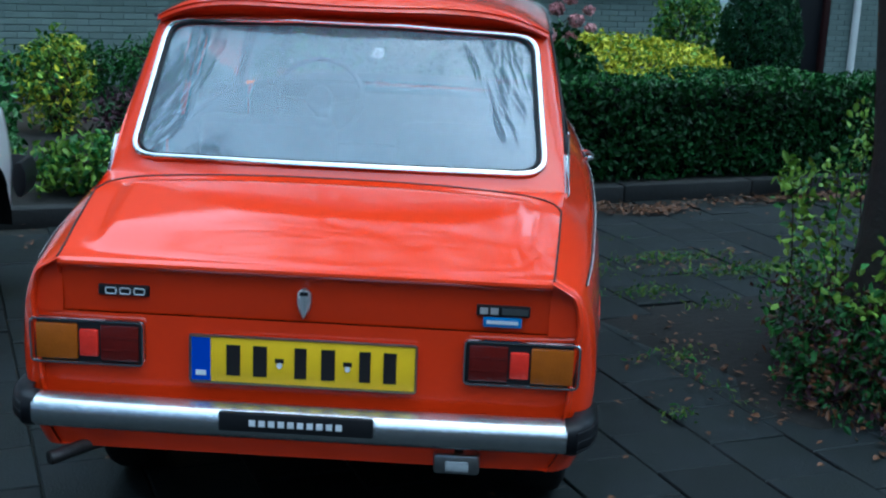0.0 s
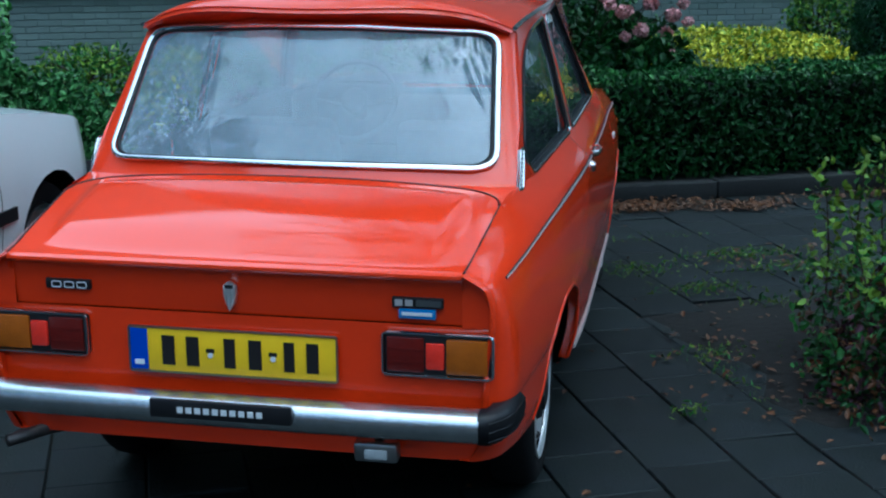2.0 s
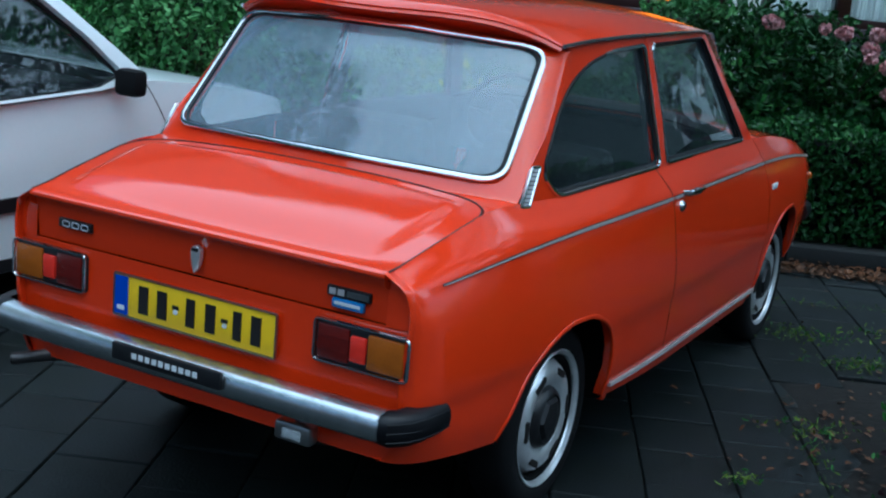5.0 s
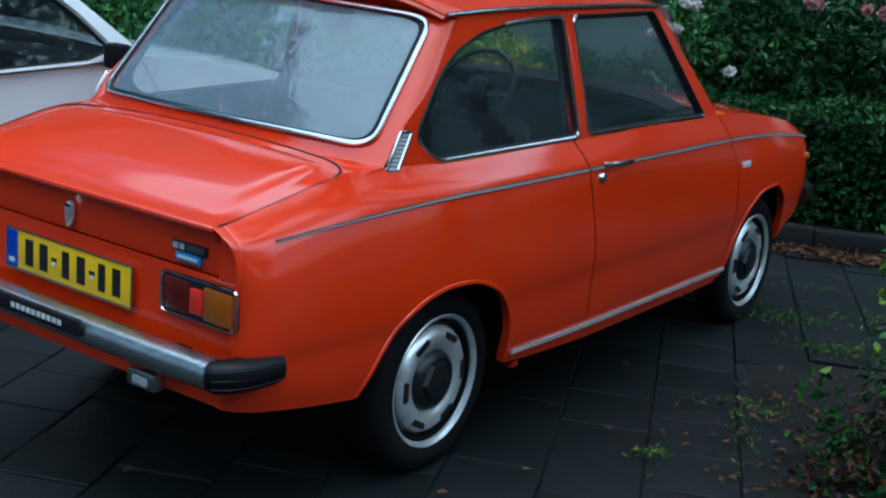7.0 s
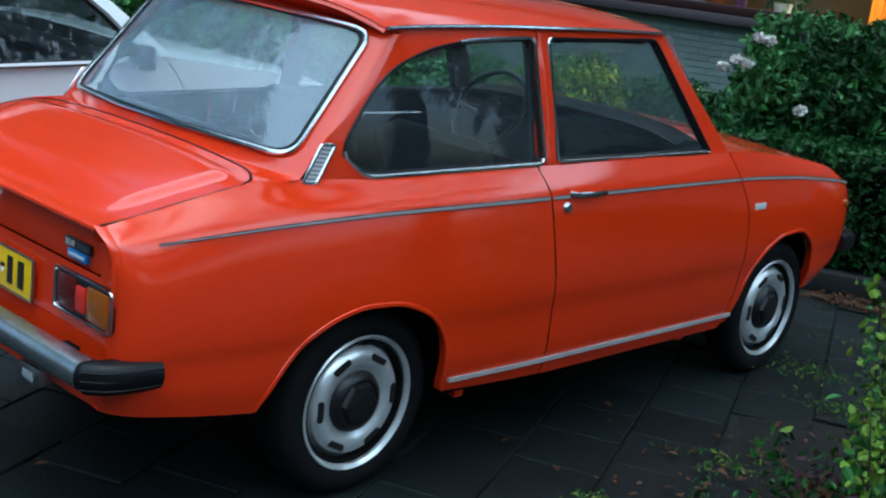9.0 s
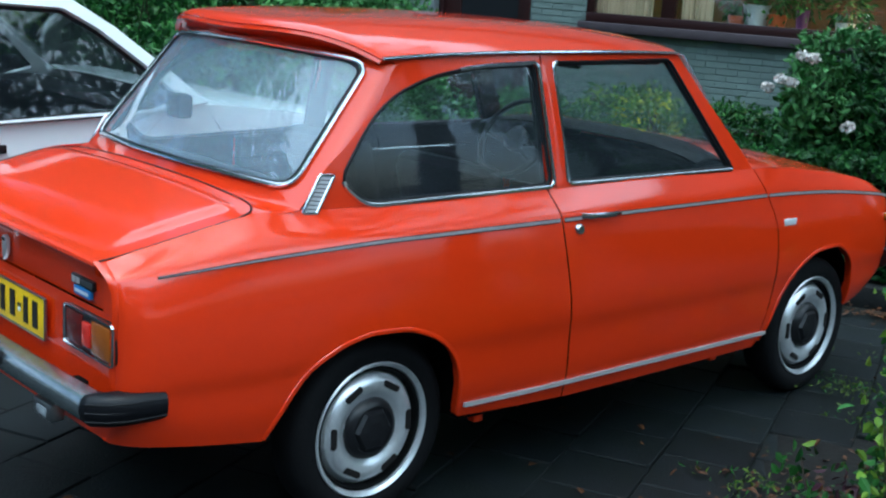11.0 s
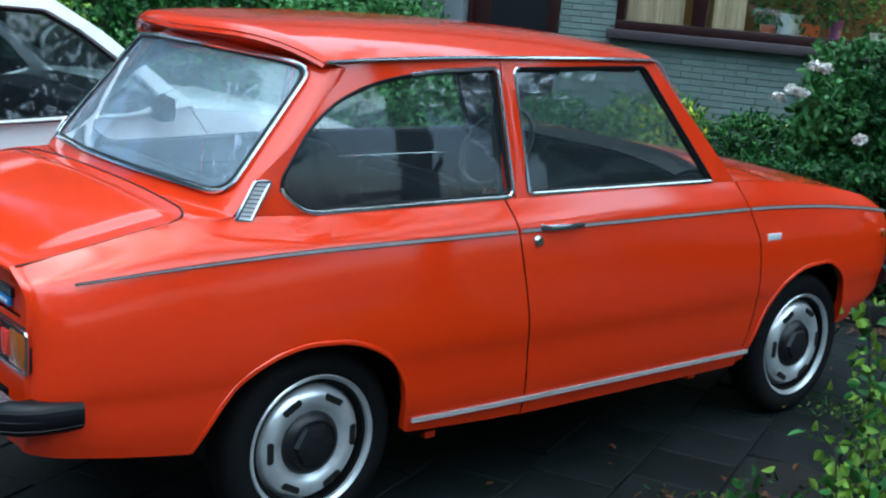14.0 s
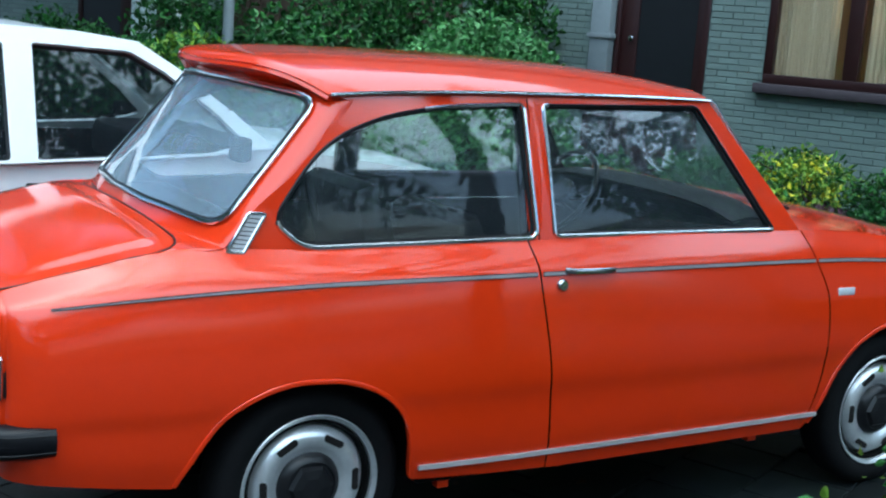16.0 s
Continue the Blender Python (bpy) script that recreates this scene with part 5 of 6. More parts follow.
# ---- plants ----
def leaf_cloud(name, points, size, mats, parent=None, label="", aspect=.45, kind="stuff", droop=.3, seed=1, plain=False, flat=False):
    """Many small leaves, folded along the middle and bent, at the given points, in one mesh."""
    rng = np.random.default_rng(seed)
    pts = np.asarray(points, float)
    n = len(pts)
    d = rng.normal(size=(n, 3))
    d[:, 2] -= droop
    across = rng.normal(size=(n, 3))
    if flat:
        d[:, 2] *= .15
        across = np.array([0, 0, 1.0]) + .2 * across
    d /= np.linalg.norm(d, axis=1)[:, None]
    s = np.cross(d, across)
    s /= np.linalg.norm(s, axis=1)[:, None]
    up = np.cross(s, d)
    L = size * rng.uniform(.6, 1.3, n)[:, None]
    base, tip = pts - d * L / 2, pts + d * L / 2 - up * L * .10
    if plain:
        mid = pts - d * L * .05
        a, b = mid + s * L * aspect / 2 + up * L * .10, mid - s * L * aspect / 2 + up * L * .10
        shape = [base, a, tip, b]
        tris = ((0, 1, 2), (0, 2, 3))
    else:
        w = s * L * aspect / 2
        m1, m2 = pts - d * L * .18, pts + d * L * .18 - up * L * .02
        shape = [base, m1 + w * .92 + up * L * .09, m2 + w * .80 + up * L * .06, tip, m2 - w * .80 + up * L * .06, m1 - w * .92 + up * L * .09, m1, m2]
        tris = ((0, 1, 6), (1, 2, 7), (1, 7, 6), (2, 3, 7), (7, 3, 4), (6, 7, 4), (6, 4, 5), (0, 6, 5))
    k = len(shape)
    verts = np.stack(shape, 1).reshape(-1, 3)
    j = np.arange(n) * k
    faces = np.concatenate([np.stack([j + q for q in t], 1) for t in tris])
    me = bpy.data.meshes.new(name)
    me.from_pydata(verts.tolist(), [], faces.tolist())
    ob = new(name, me)
    for mm in mats:
        me.materials.append(mm)
    if len(mats) > 1:
        pick = np.tile(rng.integers(0, len(mats), n), len(tris))
        me.polygons.foreach_set("material_index", pick.astype(np.int32))
    if parent is not None:
        ob.parent = parent
        ob.matrix_parent_inverse = parent.matrix_basis.inverted()
    return tagged(ob, label, "", "", kind)


def blob_points(centre, radii, n, seed, lump=.25, shell=.55, floor=.0):
    """Points near the uneven skin of a bush, with some inside."""
    rng = np.random.default_rng(seed)
    d = rng.normal(size=(n * 2, 3))
    d /= np.linalg.norm(d, axis=1)[:, None]
    wob = np.array([noise.noise(Vector(v * 2.2 + seed * 3.7)) + .6 * noise.noise(Vector(v * 5.0 + seed)) for v in d])
    r = (1 + lump * wob) * (shell + (1 - shell) * rng.random(n * 2) ** .5)
    p = d * r[:, None] * np.array(radii)
    p = p + np.array(centre)
    p = p[p[:, 2] > floor]
    return p[:n]


def branches(bm, base, tips, r0, seed, bend=.12):
    rng = random.Random(seed)
    for t in tips:
        base_v, t = Vector(base), Vector(t)
        pts = []
        for k in range(5):
            f = k / 4
            pts.append(base_v.lerp(t, f) + Vector((rng.uniform(-1, 1), rng.uniform(-1, 1), 0)) * bend * math.sin(math.pi * f) + Vector((0, 0, .10 * math.sin(math.pi * f))))
        for i in range(4):
            ra = r0 * (1 - i / 4.4)
            tube(bm, [pts[i], pts[i + 1]], ra * 2, sides=6)
    return bm


BARK = material("bark", (0.030, 0.027, 0.022), rough=0.9, scale=8, vary=0.5, bump=0.8, bump_scale=30)
TWIG = material("twig", (0.050, 0.032, 0.022), rough=0.9, scale=20, vary=0.4)
DARK_GREEN = leaf_material("dark_green_leaf", (0.026, 0.096, 0.019), (0.006, 0.026, 0.008))
MID_GREEN = leaf_material("mid_green_leaf", (0.060, 0.175, 0.030), (0.018, 0.068, 0.016))
LIGHT_GREEN = leaf_material("light_green_leaf", (0.21, 0.33, 0.035), (0.09, 0.17, 0.020))
FRESH_GREEN = leaf_material("fresh_green_leaf", (0.15, 0.33, 0.10), (0.05, 0.15, 0.05))
HEDGE_GREEN = leaf_material("hedge_leaf", (0.024, 0.086, 0.016), (0.008, 0.030, 0.007))
YELLOW = leaf_material("yellow_leaf", (0.62, 0.57, 0.030), (0.36, 0.38, 0.025))
BLUE_GREEN = leaf_material("blue_green_leaf", (0.026, 0.080, 0.036), (0.012, 0.040, 0.020))
PURPLE = leaf_material("purple_leaf", (0.055, 0.018, 0.030), (0.020, 0.010, 0.014))
PINK = leaf_material("faded_pink_petal", (0.70, 0.40, 0.40), (0.42, 0.19, 0.20))
PALE = leaf_material("pale_petal", (0.85, 0.82, 0.78), (0.60, 0.56, 0.52))
LITTER = leaf_material("dead_leaf", (0.12, 0.048, 0.018), (0.045, 0.022, 0.010))
GRASS = leaf_material("grass_blade", (0.15, 0.22, 0.030), (0.06, 0.10, 0.016))


def bush(name, label, s, v, z0, rs, rv, h, n, size, mats, seed, aspect=.45, lump=.3, shell=.5):
    c = st(s, v, z0 + h * .5)
    ob = thing(name, label, "bush", at=st(s, v, z0))
    pts = blob_points((0, 0, h * .5), (rs, rv, h * .55), n, seed, lump, shell, .01)
    rot = np.array([[math.cos(TURN), -math.sin(TURN), 0], [math.sin(TURN), math.cos(TURN), 0], [0, 0, 1]])
    pts = pts @ rot.T + np.array(st(s, v, z0))
    leaf_cloud("foliage", pts, size, mats, ob, aspect=aspect, seed=seed)
    rng = random.Random(seed)
    bm = bmesh.new()
    tips = [st(s + rng.uniform(-.7, .7) * rs, v + rng.uniform(-.7, .7) * rv, z0 + h * rng.uniform(.5, .9)) for _ in range(9)]
    branches(bm, st(s, v, z0 - .02), tips, .014, seed)
    part("stems", bm, TWIG, ob)
    return ob


# plants in the pots behind the window
for i, (pot, s, r, h) in enumerate(POTS):
    if i != 1:
        pts = blob_points(st(s, FV + .27, SILL_Z + h + .16), (.24, .15, .26), 300, 300 + i, .4, .2, SILL_Z)
        leaf_cloud("house_plant", pts, .07, [MID_GREEN, DARK_GREEN], pot, "small green house plant", .45, seed=300 + i, kind="")

# hedge along the kerb
def build_hedge():
    hedge = thing("hedge", "clipped dark green privet hedge along the kerb", "hedge", at=st(4.6, 4.66, .08))
    rng = np.random.default_rng(5)
    n = 26000
    s = rng.uniform(1.15, 8.2, n)
    face = rng.random(n)
    inward = rng.random(n) ** 2 * .14
    zt = .755 + .022 * np.sin(s * 3.1) + .018 * np.sin(s * 7.7 + 1)
    z = np.where(face < .62, rng.uniform(.10, .76, n), zt - inward * .7)
    v = np.where(face < .62, 4.37 + inward + .02 * np.sin(s * 5) + .015 * np.sin(z * 14 + s * 3), rng.uniform(4.37, 4.98, n))
    back = face > .93
    v = np.where(back, 4.98 - inward, v)
    z = np.where(back, rng.uniform(.1, .76, n), z)
    z = np.minimum(z, zt)
    x = np.stack([s * math.cos(TURN) - v * math.sin(TURN), s * math.sin(TURN) + v * math.cos(TURN), z], 1)
    # top 9 cm in lighter greens: the lit top is put into the leaf colour
    young = z > zt - .09
    leaf_cloud("foliage", x[~young], .050, [HEDGE_GREEN, HEDGE_GREEN, DARK_GREEN], hedge, aspect=.5, seed=6)
    leaf_cloud("top_foliage", x[young], .050, [DARK_GREEN, MID_GREEN], hedge, "hedge top in lighter greens, standing in for light from above", aspect=.5, seed=7)
    # solid near-black block behind the leaves, its colour standing in for inner shade
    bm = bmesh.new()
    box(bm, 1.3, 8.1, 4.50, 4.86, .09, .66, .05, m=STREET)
    part("shade_core", bm, CAVITY, hedge, "solid near-black core standing in for the shade inside the hedge")


build_hedge()
shrub = bush("hydrangea_bush", "tall dark green hydrangea bush with faded pink heads", 2.26, 5.35, .08, .98, .66, 1.27, 17000, .068, [DARK_GREEN, DARK_GREEN, DARK_GREEN, MID_GREEN], 11, .42, .35, .35)
rngp = np.random.default_rng(3)
HEADS = ((2.62, 4.85, 1.36), (2.78, 4.8, 1.28), (2.92, 4.85, 1.18), (3.02, 4.8, 1.06), (3.15, 4.95, 1.22), (2.88, 5.1, 1.36), (3.28, 5.0, 1.02), (3.22, 4.9, 1.30), (3.35, 5.05, 1.14), (2.2, 5.0, 1.38))
for i, (s, v, z) in enumerate(HEADS):
    c = np.array(st(s, v, z - .06))
    pts = blob_points((0, 0, 0), (.050, .050, .042), 130, 40 + i, .15, .75, -9) + c
    leaf_cloud("flower_head", pts, .030, [PINK], shrub, "faded pink flower head", .9, seed=i, kind="")
for i, (s, v, z) in enumerate(((1.52, 4.66, 1.25), (1.46, 4.68, 1.26), (1.36, 4.64, 1.12), (1.29, 4.66, 1.07), (1.42, 4.62, 1.11), (1.76, 4.58, .90))):
    c = np.array(st(s, v, z))
    pts = blob_points((0, 0, 0), (.034, .034, .024), 60, 60 + i, .15, .75, -9) + c
    leaf_cloud("flower_head", pts, .028, [PALE], shrub, "pale flower head", .9, seed=i, kind="")
for i, (s, v, z) in enumerate(HEADS):
    for k in range(1):
        q = rngp.uniform(-1, 1, 3) * np.array((.13, .10, .09)) + np.array((0, 0, -.10))
        c = np.array(st(s, v, z)) + q
        pts = blob_points((0, 0, 0), (.036, .036, .030), 70, 140 + 2 * i + k, .15, .75, -9) + c
        leaf_cloud("flower_head", pts, .026, [PINK], shrub, "small faded pink flower head", .9, seed=40 + 2 * i + k, kind="")
spread = blob_points((0, 0, 0), (.50, .34, .42), 4200, 77, .35, .3, -9) + np.array(st(2.98, 5.12, .72))
leaf_cloud("side_foliage", spread, .068, [DARK_GREEN, DARK_GREEN, MID_GREEN], shrub, aspect=.55, seed=78)
spread = blob_points((0, 0, 0), (.22, .26, .34), 1700, 79, .35, .3, -9) + np.array(st(1.55, 4.98, .95))
spread = np.concatenate([spread, blob_points((0, 0, 0), (.26, .16, .07), 260, 83, .35, .3, -9) + np.array(st(1.72, 5.0, 1.36)), blob_points((0, 0, 0), (.07, .12, .14), 110, 84, .35, .3, -9) + np.array(st(1.42, 5.0, 1.26))])
leaf_cloud("young_foliage", spread, .065, [FRESH_GREEN, FRESH_GREEN, MID_GREEN], shrub, "fresh green young leaves", aspect=.45, seed=80)
for i, (s, v, z) in enumerate(HEADS):
    part("flower_stem", branches(bmesh.new(), st(2.6, 5.2, .1), [st(s, v, z)], .010, 5 + i, .08), TWIG, shrub)

bush("yellow_bush", "rounded golden yellow bush behind the hedge", 4.70, 7.0, .08, 1.25, .75, .74, 13000, .050, [YELLOW, YELLOW, LIGHT_GREEN], 21, .55, .22, .6)
bush("small_yellow_bush", "small golden bush beside the hydrangea", 3.55, 6.0, .08, .50, .42, .60, 3400, .045, [YELLOW, LIGHT_GREEN], 22, .55, .3, .5)
bush("leafy_shrub", "open yellow-green shrub by the house", 6.50, 8.5, .08, .42, .38, 1.20, 3200, .060, [LIGHT_GREEN, MID_GREEN], 23, .55, .35, .45)
bush("round_green_bush", "large rounded fresh green bush behind the white car", -1.58, 4.95, .05, .76, .55, 1.46, 14000, .055, [FRESH_GREEN, FRESH_GREEN, MID_GREEN], 24, .5, .16, .55)
bush("low_green_bush", "low green bush in the front garden", -.74, 5.1, .08, .46, .42, .66, 4800, .055, [MID_GREEN, DARK_GREEN, FRESH_GREEN], 25, .5, .35, .5)
bush("golden_shrub", "yellow-green shrub before the house wall", .08, 6.9, .08, .28, .28, .72, 1800, .050, [LIGHT_GREEN, YELLOW, LIGHT_GREEN, MID_GREEN], 26, .5, .35, .45)
bush("purple_shrub", "low dark purple shrub", .62, 5.6, .08, .42, .38, .50, 2400, .050, [PURPLE, PURPLE, DARK_GREEN], 27, .5, .35, .45)
bush("kerb_plant", "low green plant over the kerb", .20, 4.62, .07, .50, .26, .34, 2200, .055, [MID_GREEN, LIGHT_GREEN], 28, .5, .4, .4)
for i, (s, v, rs, h, mats) in enumerate(((-.6, 8.9, .55, .75, [MID_GREEN, LIGHT_GREEN]), (.35, 8.9, .5, .70, [MID_GREEN, DARK_GREEN]), (1.2, 8.8, .5, .7, [MID_GREEN, DARK_GREEN]), (-1.6, 9.0, .45, .6, [MID_GREEN]))):
    bush("border_plant", "leafy border plants at the foot of the house", s, v, .08, rs, .35, h * .72, 1700, .08, mats, 30 + i, .3, .4, .35)
for i, (s, v, rs, h, mats) in enumerate(((-4.4, 8.4, .8, 2.2, [MID_GREEN, DARK_GREEN]), (-3.75, 8.9, .4, 2.1, [DARK_GREEN, MID_GREEN]), (-4.5, 6.5, .66, 1.44, [MID_GREEN, DARK_GREEN]), (-6.0, 6.6, .6, 1.15, [MID_GREEN, LIGHT_GREEN]), (-7.4, 7.6, .9, 1.05, [DARK_GREEN, MID_GREEN]), (-9.4, 7.8, 1.1, 1.2, [DARK_GREEN, MID_GREEN]), (-3.1, 7.6, .55, 1.5, [DARK_GREEN]), (-5.6, 8.7, .9, 1.95, [DARK_GREEN, MID_GREEN]), (-8.2, 8.8, .9, 1.7, [DARK_GREEN, MID_GREEN]), (-3.3, 5.3, .7, 1.0, [DARK_GREEN, MID_GREEN]), (-5.6, 5.2, 1.1, 1.0, [DARK_GREEN]))):
    bush("garden_bush", "tall dark green garden bush", s, v, .05, rs, .7, h, 4200, .085, mats, 50 + i, .5, .35, .45)

# clipped conifer
def build_conifer():
    ob = thing("conifer", "small clipped dark conifer", "conifer", at=st(6.74, 7.6, .08))
    rng = np.random.default_rng(8)
    n = 15000
    f = rng.random(n)
    r = .39 * np.clip(1 - (np.abs(f - .30) / .71) ** 3, 0, 1) ** .75 * (1 - .35 * rng.random(n) ** 3)
    a = rng.random(n) * 2 * math.pi
    r *= 1 + .06 * np.sin(a * 9 + f * 20)
    p = np.stack([r * np.cos(a), r * np.sin(a), f * 1.36], 1) + np.array(st(6.74, 7.6, .10))
    leaf_cloud("foliage", p, .06, [BLUE_GREEN, DARK_GREEN], ob, aspect=.22, seed=9, droop=-.8)
    bm = bmesh.new()
    tube(bm, [st(6.74, 7.6, .05), st(6.74, 7.6, .9)], .09, sides=8)
    part("trunk", bm, BARK, ob)
    # near-black solid inside the needles: the shade there is put into its colour
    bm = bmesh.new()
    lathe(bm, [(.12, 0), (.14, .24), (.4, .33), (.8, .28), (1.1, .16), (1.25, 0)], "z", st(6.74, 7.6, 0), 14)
    part("shade_core", bm, CAVITY, ob, "solid near-black core standing in for the shade inside the conifer")


build_conifer()

# fence and post in the distance
fence = thing("garden_fence", "brown wooden fence behind the bushes", "fence", at=st(-9, 9.5, 0))
for k in range(22):
    s = -8.35 + k * .165
    part("board", boxed(s, s + .15, 9.45, 9.475, .05, 1.95 + .02 * (k % 3), .004, m=STREET), FENCE_WOOD, fence)
bm = bmesh.new()
tube(bm, [st(-6.9, 8.1, -.03), st(-6.9, 8.1, 4.2)], .12, sides=14)
post = tagged(part("grey_post", bm, GREY_BOX), "grey metal post among the bushes", "post")

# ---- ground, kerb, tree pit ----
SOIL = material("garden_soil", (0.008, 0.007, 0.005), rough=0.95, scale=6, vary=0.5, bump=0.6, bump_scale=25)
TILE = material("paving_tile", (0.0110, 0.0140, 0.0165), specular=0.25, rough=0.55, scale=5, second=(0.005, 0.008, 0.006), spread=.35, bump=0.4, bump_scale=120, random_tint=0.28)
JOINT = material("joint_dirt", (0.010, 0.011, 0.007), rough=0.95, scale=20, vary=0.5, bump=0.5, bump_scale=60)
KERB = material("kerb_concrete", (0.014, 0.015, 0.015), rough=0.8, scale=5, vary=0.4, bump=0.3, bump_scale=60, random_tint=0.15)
bm = bmesh.new()
bmesh.ops.create_grid(bm, x_segments=8, y_segments=8, size=300)
bmesh.ops.translate(bm, vec=(0, 0, -.012), verts=bm.verts)
ground = tagged(part("ground", bm, JOINT), "dark dirt between and beyond the paving", "ground", kind="structure")
bm = bmesh.new()
box(bm, -15, 27, 4.31, FV + .02, -.02, .085, m=STREET)
tagged(part("garden_bed", bm, SOIL), "dark soil of the front gardens", "garden", kind="structure")
pit = [(1.88, .48), (1.88, 2.08), (3.5, 2.08), (3.6, 1.2), (3.5, .48)]
bm = bmesh.new()
ring = [st(s, v, -.008) for s, v in pit]
mid = bm.verts.new(st(2.8, 1.2, .06))
vs = [bm.verts.new(p) for p in ring]
for i in range(len(vs)):
    bm.faces.new((vs[i], vs[(i + 1) % len(vs)], mid))
bmesh.ops.subdivide_edges(bm, edges=bm.edges[:], cuts=3, use_grid_fill=True)
for v in bm.verts:
    v.co.z += .02 * noise.noise(v.co * 6)
tagged(part("tree_pit", bm, SOIL), "bare dark soil of the tree pit", "soil", kind="structure")

kerb = tagged(thing("kerb", "low dark concrete kerb before the hedge", "kerb", at=st(0, 4.25, 0)), kind="structure")
kerb_mesh = None
for k in range(18):
    s = -8 + k * .985
    if kerb_mesh is None:
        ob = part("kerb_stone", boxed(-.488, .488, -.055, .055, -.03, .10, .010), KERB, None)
        kerb_mesh = ob.data
    else:
        ob = new("kerb_stone", kerb_mesh)
    ob.parent = kerb
    ob.matrix_parent_inverse = kerb.matrix_basis.inverted()
    ob.matrix_basis = Matrix.Translation(st(s, 4.255, .004 * math.sin(k * 2.1))) @ Matrix.Rotation(TURN + .006 * math.sin(k * 3.3), 4, "Z")

# young tree with a shrub round its foot
def build_tree(name, label, x, y, h, crown, n, seed, trunk=.13, limbs=9, leaf=.14):
    ob = thing(name, label, "tree", at=(x, y, 0))
    bm = bmesh.new()
    rng = random.Random(seed)
    pts = [(x + .04 * math.sin(k), y + .05 * math.cos(1.7 * k), -.02 + h * k / 8) for k in range(9)]
    rows = []
    for k, p in enumerate(pts):
        r = trunk * (1.25 if k == 0 else 1 - .06 * k)
        rows.append([Vector(p) + Vector((math.cos(a) * r * (1 + .06 * math.sin(5 * a + k)), math.sin(a) * r, 0)) for a in np.linspace(0, 2 * math.pi, 17)])
    grid(bm, rows)
    part("trunk", bm, BARK, ob)
    (cx, cy, cz), (rx, ry, rz) = crown
    tips = [(cx + rng.uniform(-.8, .8) * rx, cy + rng.uniform(-.8, .8) * ry, cz + rng.uniform(-.7, .6) * rz) for _ in range(limbs)]
    bm = bmesh.new()
    branches(bm, pts[-2], tips, .05, seed, .3)
    part("limbs", bm, BARK, ob)
    p = blob_points((cx, cy, cz), (rx, ry, rz), n, seed, .5, .25, 1.8)
    leaf_cloud("crown", p, leaf, [MID_GREEN, DARK_GREEN], ob, aspect=.5, seed=seed, plain=leaf > .15)
    return ob


street_tree = build_tree("street_tree", "street tree with a dark trunk in the paving", 1.885, 1.98, 3.6, ((1.9, 3.0, 5.4), (3.5, 2.9, 1.4)), 15000, 71, .10, 14, .12)

# low twigs that hang out over the paving
bm = bmesh.new()
twig_leaves = []
rng = random.Random(33)
for a, b in (((1.9, .9, 4.6), (2.02, .08, 4.22)), ((1.8, .8, 4.5), (1.93, -.22, 4.08)), ((1.5, .5, 4.7), (1.02, -.78, 4.25))):
    a, b = Vector(a), Vector(b)
    line = [a.lerp(b, f) + Vector((0, 0, .08 * math.sin(3 * f))) for f in np.linspace(0, 1, 6)]
    tube(bm, line, [.016, .013, .011, .009, .007, .004], .010, sides=5)
    for f in np.linspace(.3, 1, 34):
        twig_leaves.append(a.lerp(b, f) + Vector((rng.gauss(0, .09), rng.gauss(0, .07), rng.gauss(0, .07))))
part("hanging_twigs", bm, BARK, street_tree)
leaf_cloud("twig_leaves", twig_leaves, .10, [MID_GREEN, DARK_GREEN], street_tree, aspect=.5, seed=34)


